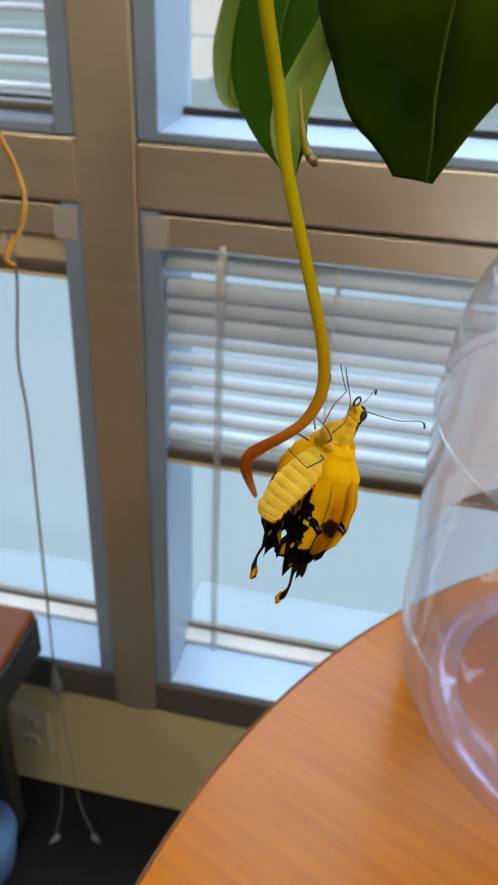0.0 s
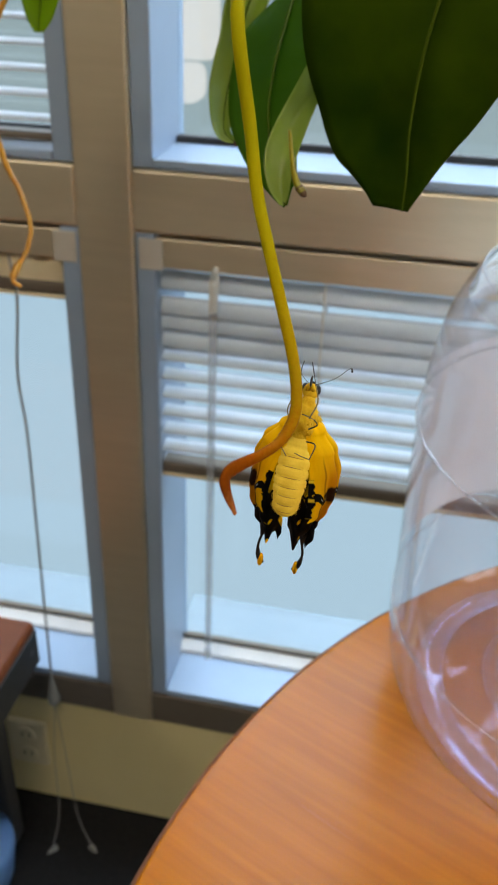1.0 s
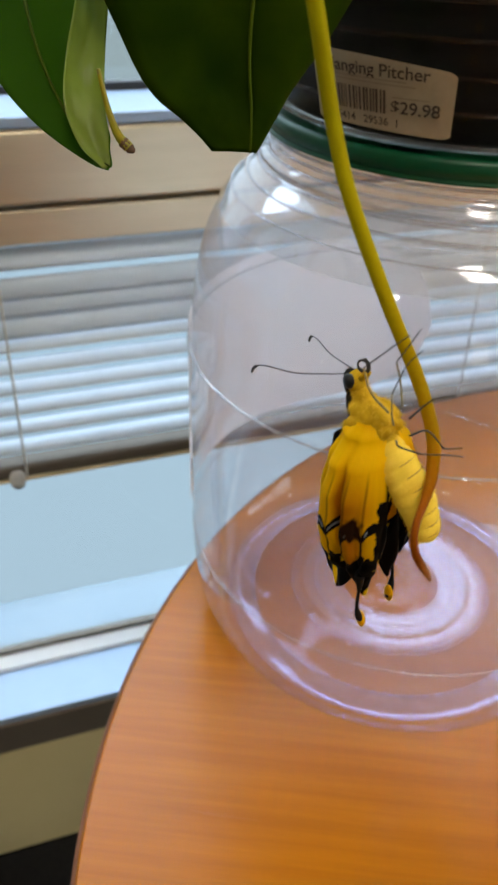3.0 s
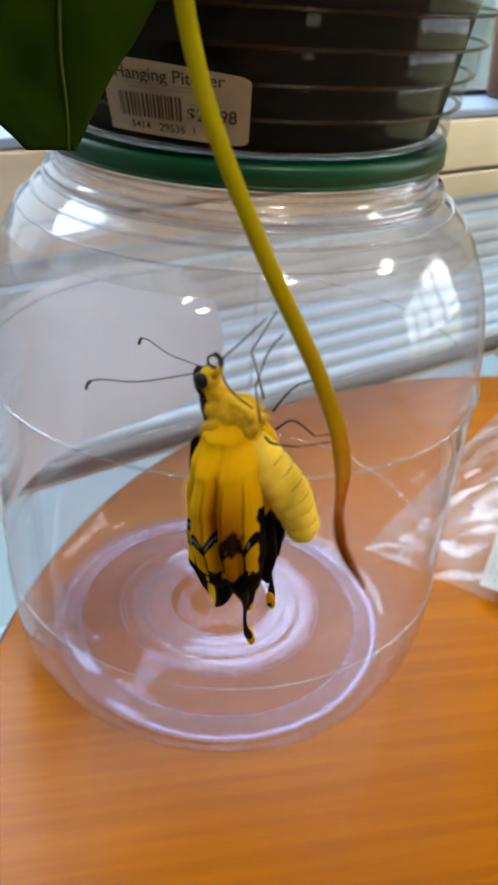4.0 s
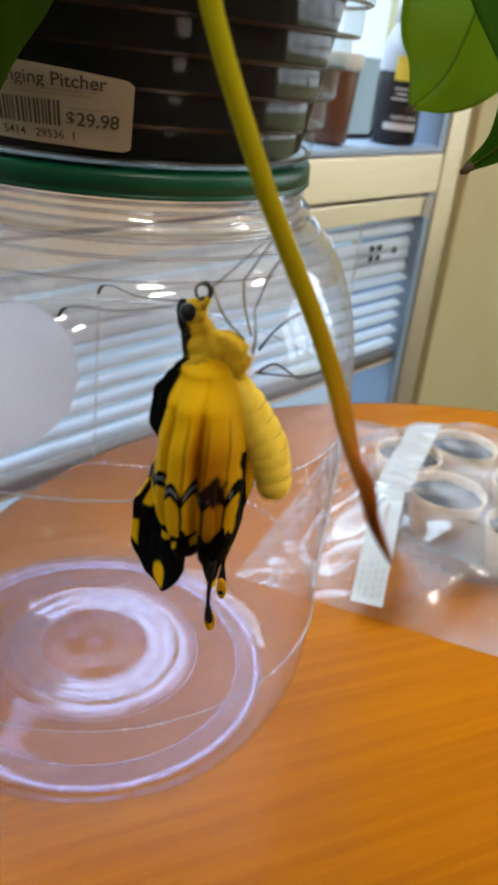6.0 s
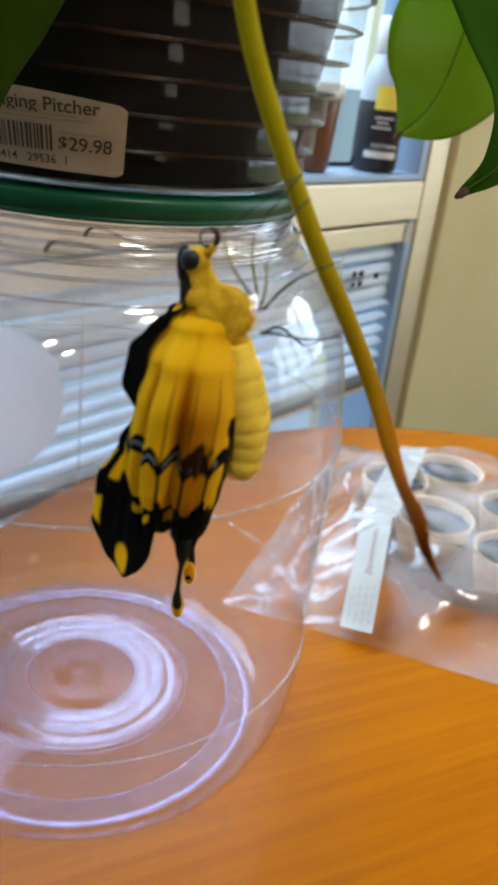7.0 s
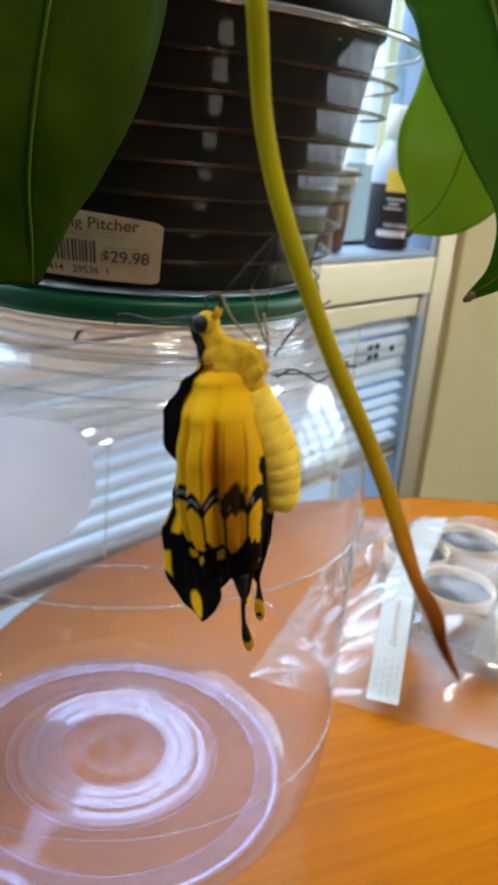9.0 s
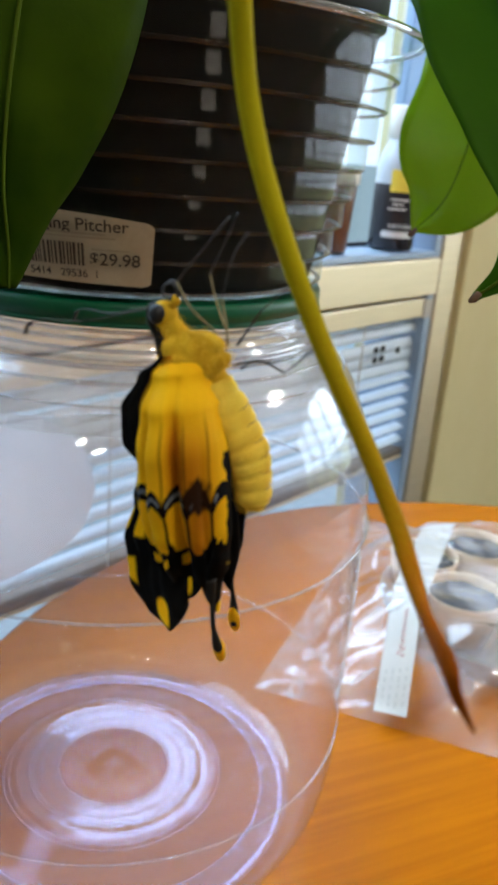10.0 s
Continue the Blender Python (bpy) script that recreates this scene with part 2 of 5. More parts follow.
M_BAG = clear_plastic("clear_bag_film", (0.98, 0.98, 0.985), 0.10, 0.15, 1.3, (0.86, 0.84, 0.91), 14)
M_TRAY = clear_plastic("frosted_tray_plastic", (0.92, 0.92, 0.93), 0.15, 0.16, 1.5)
M_YELLOW = mat("yellow_sticky_note", (0.80, 0.60, 0.06), 0.6, second=(0.72, 0.52, 0.05), scale=30)
M_BOTTLE = mat("dark_bottle", (0.022, 0.02, 0.024), 0.25, second=(0.04, 0.035, 0.035), scale=40)
M_BOTTLE_TOP = mat("pale_bottle_top", (0.44, 0.46, 0.50), 0.3, second=(0.38, 0.40, 0.44), scale=40)
M_BROWN_JAR = mat("brown_seasoning", (0.15, 0.06, 0.03), 0.3, second=(0.10, 0.04, 0.022), scale=60)
M_WING_Y = thin_leaf("yellow_wing", (0.80, 0.40, 0.002), (0.68, 0.29, 0.001), (0.95, 0.48, 0.002), 0.35, 0.5, 220, (6, 6, 0.6))
M_WING_B = mat("black_wing", (0.006, 0.006, 0.006), 0.6, second=(0.018, 0.014, 0.010), scale=200, amount=0.7)
M_WING_B.node_tree.nodes["Principled BSDF"].inputs["Specular IOR Level"].default_value = 0.1
M_WING = thin_leaf("patterned_wing", (0.80, 0.40, 0.002), (0.68, 0.29, 0.001), (0.9, 0.45, 0.002), 0.3, 0.55, 220, (6, 6, 0.6))
_nt = M_WING.node_tree
_at = _nt.nodes.new("ShaderNodeAttribute")
_at.attribute_name = "pattern"
_hs = _nt.nodes.new("ShaderNodeMix")
_hs.data_type, _hs.blend_type = "RGBA", "MULTIPLY"
_hs.inputs["Factor"].default_value = 0.12
_nz = _nt.nodes.new("ShaderNodeTexNoise")
_nz.inputs["Scale"].default_value = 900
_nt.links.new(_at.outputs["Color"], _hs.inputs["A"])
_nt.links.new(_nz.outputs[0], _hs.inputs["B"])
_nt.links.new(_hs.outputs["Result"], _nt.nodes["Principled BSDF"].inputs["Base Color"])
for _n in _nt.nodes:
    if _n.type == "BSDF_TRANSLUCENT":
        _nt.links.new(_at.outputs["Color"], _n.inputs[0])
M_WING.node_tree.nodes["Principled BSDF"].inputs["Specular IOR Level"].default_value = 0.05
M_LEG = mat("pale_grey_leg", (0.26, 0.21, 0.09), 0.6, second=(0.14, 0.11, 0.06), scale=400, amount=0.7)
M_HAIR = mat("pale_yellow_hair", (0.78, 0.52, 0.05), 0.7, second=(0.60, 0.36, 0.02), scale=300, amount=0.7)
M_FUR = mat("yellow_body_fur", (0.66, 0.41, 0.02), 0.8, second=(0.42, 0.23, 0.008), scale=350, amount=0.8, bump=0.12, bump_scale=3500, sub=0.15)
M_ABD = mat("cream_abdomen", (0.82, 0.57, 0.065), 0.7, second=(0.68, 0.43, 0.035), scale=300, amount=0.7, bump=0.10, bump_scale=3500, sub=0.15)
for _m in (M_FUR, M_ABD, M_HAIR, M_WING_Y):
    _m.node_tree.nodes["Principled BSDF"].inputs["Specular IOR Level"].default_value = 0.04
M_CHITIN = mat("black_chitin", (0.010, 0.009, 0.008), 0.35, second=(0.03, 0.025, 0.02), scale=300)
M_EYE = mat("black_eye", (0.008, 0.008, 0.008), 0.3)
M_BLUE = mat("blue_plastic", (0.10, 0.20, 0.42), 0.5, second=(0.08, 0.16, 0.36), scale=20)
M_CORD = mat("white_cord", (0.66, 0.65, 0.62), 0.7, second=(0.55, 0.54, 0.5), scale=300)
# white cord darkened in colour for the shade it hangs in
M_CORD_SHADED = mat("shaded_pull_cord", (0.22, 0.22, 0.21), 0.75, second=(0.17, 0.17, 0.16), scale=300)
M_SOCKET = mat("cream_socket_plastic", (0.58, 0.50, 0.33), 0.5, second=(0.52, 0.44, 0.28), scale=30, amount=0.5)
M_WAND = clear_plastic("clear_wand", (0.86, 0.88, 0.90), 0.1, 0.25)


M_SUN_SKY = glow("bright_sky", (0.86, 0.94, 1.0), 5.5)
# the trees glow by themselves; their sunlight is in the colour
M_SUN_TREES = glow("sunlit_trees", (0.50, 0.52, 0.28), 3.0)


def ramp_material(name, stops, rough):
    """A stem whose colour runs along its length, with fine mottling."""
    m = mat(name, stops[0][1], rough, second=stops[-1][1], scale=200, amount=0.2, bump=0.12, bump_scale=700)
    nt = m.node_tree
    at = nt.nodes.new("ShaderNodeAttribute")
    at.attribute_name = "along"
    rp = nt.nodes.new("ShaderNodeValToRGB")
    el = rp.color_ramp.elements
    while len(el) < len(stops):
        el.new(0.5)
    for e, (p, c) in zip(el, stops):
        e.position, e.color = p, (*c, 1)
    n = nt.nodes.new("ShaderNodeTexNoise")
    n.inputs["Scale"].default_value = 260
    k = nt.nodes.new("ShaderNodeMath")
    k.operation = "MULTIPLY_ADD"
    k.inputs[1].default_value, k.inputs[2].default_value = 0.10, -0.05
    a = nt.nodes.new("ShaderNodeMath")
    a.operation = "ADD"
    nt.links.new(n.outputs[0], k.inputs[0])
    nt.links.new(k.outputs[0], a.inputs[0])
    nt.links.new(at.outputs["Fac"], a.inputs[1])
    nt.links.new(a.outputs[0], rp.inputs[0])
    nt.links.new(rp.outputs[0], nt.nodes["Principled BSDF"].inputs["Base Color"])
    return m


M_STEM_RAMP = ramp_material("tendril_green_to_brown", [(0.0, (0.20, 0.215, 0.002)), (0.42, (0.32, 0.255, 0.002)), (0.56, (0.29, 0.165, 0.002)), (0.66, (0.26, 0.092, 0.001)), (0.78, (0.22, 0.050, 0.001)), (0.94, (0.13, 0.026, 0.001)), (1.0, (0.28, 0.09, 0.02))], 0.5)
M_STEM_RAMP.node_tree.nodes["Principled BSDF"].inputs["Specular IOR Level"].default_value = 0.02


# ---- building helpers ----
def mesh_of(bm, name, materials, smooth=True):
    me = bpy.data.meshes.new(name)
    bm.normal_update()
    bm.to_mesh(me)
    bm.free()
    for m in materials if isinstance(materials, (list, tuple)) else [materials]:
        me.materials.append(m)
    if smooth:
        for p in me.polygons:
            p.use_smooth = True
    return me


def part(name, bm, material, parent=None, label="", smooth=False):
    """Links a bmesh as one mesh object under a thing or a part."""
    ob = new(name, mesh_of(bm, name, material, smooth))
    ob.parent = parent
    return tagged(ob, label) if label else ob


def thing(name, m=None, label="", category="", group="", kind=""):
    ob = new(name)
    ob.empty_display_size = 0.02
    if m is not None:
        ob.matrix_basis = m
    return tagged(ob, label, category, group, kind)


def add_box(bm, lo, hi, bevel=0.0, segs=2, m=None):
    r = bmesh.ops.create_cube(bm, size=1.0)
    vs = r["verts"]
    c = [(a + b) / 2 for a, b in zip(lo, hi)]
    for v in vs:
        v.co = Vector([c[k] + v.co[k] * (hi[k] - lo[k]) for k in range(3)])
    if bevel:
        es = {e for v in vs for e in v.link_edges}
        res = bmesh.ops.bevel(bm, geom=list(es), offset=bevel, segments=segs, profile=0.5, affect="EDGES")
        vs = list({v for f in res["faces"] for v in f.verts} | {v for v in vs if v.is_valid})
    if m is not None:
        for v in vs:
            v.co = m @ v.co
    return bm


def box(lo, hi, bevel=0.0, segs=2):
    return add_box(bmesh.new(), lo, hi, bevel, segs)


def add_lathe(bm, profile, n=64, centre=(0, 0), cap_top=False, cap_bottom=False):
    """Rings turned round a vertical axis from rows of radius and height."""
    rings = []
    for r, z in profile:
        rings.append([bm.verts.new((centre[0] + r * math.cos(2 * math.pi * k / n), centre[1] + r * math.sin(2 * math.pi * k / n), z)) for k in range(n)])
    for a, b in zip(rings, rings[1:]):
        for k in range(n):
            bm.faces.new((a[k], a[(k + 1) % n], b[(k + 1) % n], b[k]))
    if cap_bottom:
        bm.faces.new(list(reversed(rings[0])))
    if cap_top:
        bm.faces.new(rings[-1])
    return bm


def lathe(profile, n=64, **kw):
    return add_lathe(bmesh.new(), profile, n, **kw)


def smooth_path(points, per=8):
    """A Catmull-Rom line through the points."""
    p = [Vector(q) for q in points]
    p = [2 * p[0] - p[1], *p, 2 * p[-1] - p[-2]]
    out = []
    for i in range(1, len(p) - 2):
        for k in range(per):
            t = k / per
            out.append(0.5 * (2 * p[i] + (p[i + 1] - p[i - 1]) * t + (2 * p[i - 1] - 5 * p[i] + 4 * p[i + 1] - p[i + 2]) * t * t
                              + (3 * p[i] - p[i - 1] - 3 * p[i + 1] + p[i + 2]) * t ** 3))
    return out + [p[-2]]


def add_tube(bm, line, radii, n=12, caps=True):
    """A round rod along a line of points, with a radius at each."""
    line = [Vector(q) for q in line]
    if not isinstance(radii, (list, tuple)):
        radii = [radii] * len(line)
    up = Vector((0.31, 0.17, 0.93)).normalized()
    rings = []
    for i, q in enumerate(line):
        d = (line[min(i + 1, len(line) - 1)] - line[max(i - 1, 0)]).normalized()
        a = d.cross(up)
        a = a.normalized() if a.length > 1e-4 else d.orthogonal().normalized()
        b = d.cross(a)
        up = a.cross(d)
        rings.append([bm.verts.new(q + radii[i] * (a * math.cos(2 * math.pi * k / n) + b * math.sin(2 * math.pi * k / n))) for k in range(n)])
    for r, s in zip(rings, rings[1:]):
        for k in range(n):
            bm.faces.new((r[k], r[(k + 1) % n], s[(k + 1) % n], s[k]))
    if caps:
        bm.faces.new(list(reversed(rings[0])))
        bm.faces.new(rings[-1])
    return bm


def rod(name, line, radii, material, parent, label, flats, side, n=14):
    """A rod whose points carry how far along it they lie; flats below 1 squash it along side."""
    line = [Vector(q) for q in line]
    bm = tube(line, radii, n)
    bm.verts.ensure_lookup_table()
    m = len(line)
    for i in range(m):
        for k in range(n):
            o = bm.verts[i * n + k].co - line[i]
            bm.verts[i * n + k].co -= side * (o.dot(side) * (1 - flats[i]))
    ob = part(name, bm, material, parent, label, smooth=True)
    at = ob.data.attributes.new("along", "FLOAT", "POINT")
    for i in range(m):
        for k in range(n):
            at.data[i * n + k].value = i / (m - 1)
    return ob


def tube(line, radii, n=12):
    return add_tube(bmesh.new(), line, radii, n)


# ---- the room ----
X0, X1, Y0, CEIL_Z, OUT = -2.4, 3.0, -4.2, 2.6, 0.20
WIN_R, MULL = 1.43, 0.06
tagged(part("floor", box((X0, Y0, -0.1), (X1, 0, 0)), M_CARPET), "dark charcoal carpeted office floor", "floor", kind="structure")
tagged(part("ceiling", box((X0, Y0, CEIL_Z), (X1, 0.2, CEIL_Z + 0.1)), M_CEILING), "off-white tiled office ceiling", "ceiling", kind="structure")
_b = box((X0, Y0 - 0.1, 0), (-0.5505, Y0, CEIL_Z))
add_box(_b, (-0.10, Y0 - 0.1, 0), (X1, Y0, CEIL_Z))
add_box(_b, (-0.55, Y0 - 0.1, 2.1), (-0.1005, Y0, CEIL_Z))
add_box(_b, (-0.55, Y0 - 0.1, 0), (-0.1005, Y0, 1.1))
tagged(part("wall_south", _b, M_WALL_FAR), "plain unseen wall, dark to hold down fill light", "wall", kind="structure")
tagged(part("wall_west", box((X0 - 0.1, Y0, 0), (X0, 0.2, CEIL_Z)), M_WALL_FAR), "plain unseen wall, dark to hold down fill light", "wall", kind="structure")
_b = box((X1, Y0, 0), (X1 + 0.1, 0.2, 0.5))
add_box(_b, (X1, Y0, 2.2), (X1 + 0.1, 0.2, CEIL_Z))
add_box(_b, (X1, Y0, 0.5), (X1 + 0.1, -3.3, 2.2))
add_box(_b, (X1, -0.9, 0.5), (X1 + 0.1, 0.2, 2.2))
tagged(part("wall_east", _b, M_WALL), "beige painted office wall with a window", "wall", kind="structure")
_b = box((X0, 0.003, 0), (1.4995, OUT, 0.225))
add_box(_b, (1.5, -0.012, 0), (X1, OUT, CEIL_Z), 0.004)
add_box(_b, (X0, 0.003, 2.3), (1.4995, OUT, CEIL_Z))
add_box(_b, (X0, 0.003, 0.2255), (-1.5005, OUT, 2.2995))
tagged(part("wall_north", _b, M_WALL), "beige painted window wall with low parapet", "wall", kind="structure")

M_BEAD = mat("white_bead", (0.93, 0.94, 0.95), 0.25, second=(0.88, 0.89, 0.90), scale=30)
def prism(x0, x1, outline):
    """A straight bar along x with the given outline in y and z."""
    bm = bmesh.new()
    a, b = ([bm.verts.new((x, y, z)) for y, z in outline] for x in (x0, x1))
    n = len(outline)
    for k in range(n):
        bm.faces.new((a[k], b[k], b[(k + 1) % n], a[(k + 1) % n]))
    bm.faces.new(list(reversed(a)))
    bm.faces.new(b)
    bmesh.ops.recalc_face_normals(bm, faces=bm.faces)
    return bm


# windows: frame members, glass, sill and gasket lines
def window(name, x0, x1, z0, z1, label):
    w = thing(name, None, label, "window", kind="structure")
    f = 0.022
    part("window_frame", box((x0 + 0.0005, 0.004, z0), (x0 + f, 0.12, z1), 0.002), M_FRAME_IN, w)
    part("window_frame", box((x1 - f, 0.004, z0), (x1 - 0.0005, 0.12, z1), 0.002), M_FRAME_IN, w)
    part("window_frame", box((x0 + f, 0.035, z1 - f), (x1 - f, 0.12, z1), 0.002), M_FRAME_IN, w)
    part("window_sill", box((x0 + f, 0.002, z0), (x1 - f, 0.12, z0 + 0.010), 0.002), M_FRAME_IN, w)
    if z0 < 0.5:
        part("glazing_bead", prism(x0 + f, x1 - f, [(0.080, z0 + 0.0105), (0.0975, z0 + 0.0105), (0.0975, z0 + 0.0275), (0.091, z0 + 0.0275), (0.080, z0 + 0.0165)]), M_BEAD, w, "white glazing bead")
        part("gasket", box((x0 + f, 0.0935, z0 + 0.0278), (x1 - f, 0.0978, z0 + 0.0345)), M_FRAME_DARK, w)
    else:
        part("gasket", box((x0 + f, 0.088, z0 + 0.0102), (x1 - f, 0.0978, z0 + 0.0168)), M_GASKET, w)
    p = part("pane", box((x0 + f, 0.098, z0 + (0.0348 if z0 < 0.5 else 0.0165)), (x1 - f, 0.104, z1 - f)), M_GLASS, w)
    p.visible_shadow = False
    return w


for _x0, _x1 in ((-1.5, -MULL), (0.0, WIN_R)):
    tagged(part("outer_sill", box((_x0, 0.1405, 0.2255), (_x1, 0.24, 0.268), 0.003), M_OUT_SILL), "pale painted outer window sill", "window sill", kind="structure")
window("window_1", 0.0, WIN_R, 0.283, 0.95, "lower window with pale glass, sky light painted into its reveal")
window("window_2", 0.0, WIN_R, 1.015, 2.25, "upper window with pale glass, sky light painted into its reveal")
window("window_3", -1.5, -MULL, 0.283, 0.95, "lower window beside the mullion, blind raised")
window("window_4", -1.5, -MULL, 1.015, 2.25, "upper window with lowered slats behind it")
tagged(part("mullion", box((-MULL, 0, 0.225), (0, 0.14, 2.3), 0.003), M_FRAME), "champagne anodised aluminium window mullion", "window mullion", kind="structure")
tagged(part("mullion", box((WIN_R, 0, 0.225), (1.499, 0.14, 2.3), 0.003), M_FRAME), "champagne anodised aluminium window mullion", "window mullion", kind="structure")
for _x0, _x1 in ((-1.5, -MULL), (0.0, WIN_R)):
    tagged(part("transom", box((_x0, 0.001, 0.951), (_x1, 0.14, 1.014), 0.003), M_FRAME), "champagne anodised aluminium window transom", "window transom", kind="structure")
    tagged(part("sill_rail", box((_x0, 0.0, 0.228), (_x1, 0.14, 0.282), 0.003), M_FRAME_DARK), "dark brown bottom window rail", "window rail", kind="structure")
    tagged(part("head_rail", box((_x0, 0.001, 2.25), (_x1, 0.14, 2.299), 0.003), M_FRAME), "champagne anodised top window rail", "window rail", kind="structure")
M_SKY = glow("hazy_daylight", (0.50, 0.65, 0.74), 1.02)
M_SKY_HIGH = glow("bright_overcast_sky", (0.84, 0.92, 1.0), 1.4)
# distant haze glows, with its daylight put into the colour
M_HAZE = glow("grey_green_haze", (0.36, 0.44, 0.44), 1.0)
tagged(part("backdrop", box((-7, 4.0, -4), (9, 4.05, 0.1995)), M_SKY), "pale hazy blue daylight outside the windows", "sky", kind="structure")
tagged(part("backdrop", box((-7, 4.0, 0.20), (9, 4.05, 1.0995)), M_HAZE), "grey-green hazy distance outside the windows, glowing", "distance", kind="structure")
tagged(part("backdrop", box((-7, 4.0, 1.10), (9, 4.05, 7)), M_SKY_HIGH), "bright pale overcast sky outside the windows", "sky", kind="structure")
# the far building is self-lit, standing for sun on its wall
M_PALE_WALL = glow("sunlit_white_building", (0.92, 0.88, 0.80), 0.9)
_b = box((-1.0, 3.6, 0.72), (-0.78, 3.8, 1.9), 0.05, 3)
add_box(_b, (-1.08, 3.55, 0.52), (-0.85, 3.8, 0.70), 0.05, 3)
w5 = thing("window_5", None, "bright side window onto sunlit trees", "window", kind="structure")
for _y0, _y1 in ((-3.3, -3.25), (-2.73, -2.67), (-2.13, -2.07), (-1.53, -1.47), (-0.95, -0.9)):
    part("window_frame", box((X1 + 0.01, _y0, 0.5), (X1 + 0.08, _y1, 2.2), 0.003), M_FRAME, w5)
for _z0, _z1 in ((0.5, 0.55), (1.15, 1.19), (2.15, 2.2)):
    for _y0, _y1 in ((-3.2495, -2.7305), (-2.6695, -2.1305), (-2.0695, -1.5305), (-1.4695, -0.9505)):
        part("window_frame", box((X1 + 0.012, _y0, _z0), (X1 + 0.078, _y1, _z1), 0.003), M_FRAME, w5)
# unseen glowing panel, inferred from a bright column reflected in the pot
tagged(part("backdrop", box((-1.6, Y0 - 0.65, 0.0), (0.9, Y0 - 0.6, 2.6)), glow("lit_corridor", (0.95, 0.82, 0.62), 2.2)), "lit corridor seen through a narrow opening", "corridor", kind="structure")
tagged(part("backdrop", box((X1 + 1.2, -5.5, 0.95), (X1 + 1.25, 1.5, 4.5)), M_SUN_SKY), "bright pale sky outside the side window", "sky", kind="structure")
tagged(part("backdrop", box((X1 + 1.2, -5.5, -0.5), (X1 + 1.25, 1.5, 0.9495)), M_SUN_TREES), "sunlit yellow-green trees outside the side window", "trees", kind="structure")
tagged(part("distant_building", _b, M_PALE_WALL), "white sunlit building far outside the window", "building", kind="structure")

# ---- blinds ----
def slat(x0, x1, width=0.0215, crown=0.0034, thick=0.0007, n=6):
    """One curved slat along x, about its own centre line."""
    bm = bmesh.new()
    rows = []
    for side in (1, -1):
        for k in range(n + 1):
            u = k / n * 2 - 1
            y, z = u * width / 2, crown * (1 - u * u) + side * thick / 2
            rows.append([bm.verts.new((x, y, z)) for x in (x0, x1)])
    m = n + 1
    for k in range(n):
        bm.faces.new((rows[k][0], rows[k][1], rows[k + 1][1], rows[k + 1][0]))
        bm.faces.new((rows[m + k][0], rows[m + k + 1][0], rows[m + k + 1][1], rows[m + k][1]))
    for a in (0, n):
        bm.faces.new((rows[a][0], rows[m + a][0], rows[m + a][1], rows[a][1]))
    return bm


def blind(x0, x1, z_top, z_slats, z_bottom, y, label, tilt, stack=False):
    b = thing("window_blind", pose(0, 0, 0), label, "window blind", "window blinds")
    part("head_rail", box((x0, y - 0.018, z_top - 0.032), (x1, y + 0.016, z_top), 0.002), M_FRAME, b)
    part("valance_clip", box((x1 - 0.026, y - 0.021, z_top - 0.034), (x1, y - 0.0185, z_top - 0.001), 0.001), M_CLIP, b)
    part("valance_clip", box((x0, y - 0.021, z_top - 0.034), (x0 + 0.026, y - 0.0185, z_top - 0.001), 0.001), M_CLIP, b)
    me = None
    for z in z_slats:
        if me is None:
            me = mesh_of(slat(x0 + 0.012, x1 - 0.012), "slat", M_CREAM if stack else M_BLIND, True)
        s = new("slat", me)
        s.parent = b
        s.matrix_basis = pose(0, y, z, ((64 if z > 0.88 else 74) if 0.82 < z < 0.9 and not stack else tilt) + random.uniform(-1.5, 1.5), random.uniform(-0.06, 0.06), 0)
    # bottom rail takes the dark colour to carry its own shade
    part("bottom_rail", box((x0 + 0.010, y - 0.013, z_bottom - 0.014), (x1 - 0.010, y + 0.013, z_bottom), 0.003), M_FRAME_DARK, b)
    part("rail_lip", box((x0 + 0.010, y - 0.0135, z_bottom - 0.0185), (x1 - 0.010, y + 0.0135, z_bottom - 0.0142), 0.001), M_CREAM, b)
    return b


zs = [0.896, 0.866, 0.849, 0.826] + [0.808 - 0.0235 * k for k in range(6)]
bl = blind(0.004, WIN_R - 0.004, 0.946, zs, 0.672, 0.024, "half-lowered pale aluminium slat blind in grey head rail", 14)
part("tilt_wand", tube([(0.086, -0.002, 0.918), (0.085, -0.001, 0.88), (0.080, 0.012, 0.36)], [0.0035, 0.0045, 0.0045], 6), M_WAND, bl)
part("wand_hook", tube([(0.086, 0.004, 0.922), (0.086, -0.002, 0.905), (0.085, -0.002, 0.874)], [0.003, 0.0055, 0.0045], 10), M_CORD, bl, "white plastic wand hook")
for _x in (0.20, 0.72, 1.23):
    part("ladder_cord", tube([(_x, 0.0085, 0.915), (_x, 0.0085, 0.66)], 0.0011, 6), M_CORD, bl)
    part("ladder_cord", tube([(_x, 0.041, 0.915), (_x, 0.041, 0.66)], 0.0011, 6), M_CORD, bl)
for _x in (0.19, 1.22):
    part("cord_knob", lathe([(0.0001, 0.645), (0.007, 0.647), (0.009, 0.655), (0.009, 0.663), (0.006, 0.668), (0.0001, 0.669)], 16, centre=(_x, 0.014)), M_CORD, bl, smooth=True)
for _x, _z in ((1.262, 0.872), (1.282, 0.872), (1.262, 0.856), (1.282, 0.856), (1.33, 0.864)):
    part("cord_slot", box((_x, 0.0045, _z - 0.005), (_x + 0.011, 0.0075, _z + 0.005), 0.001), M_GASKET, bl)
bl2 = blind(-1.496, -MULL - 0.004, 0.946, [0.908 - 0.0042 * k for k in range(7)], 0.884, 0.024, "fully raised cream slat blind, stacked under its rail", 0, True)
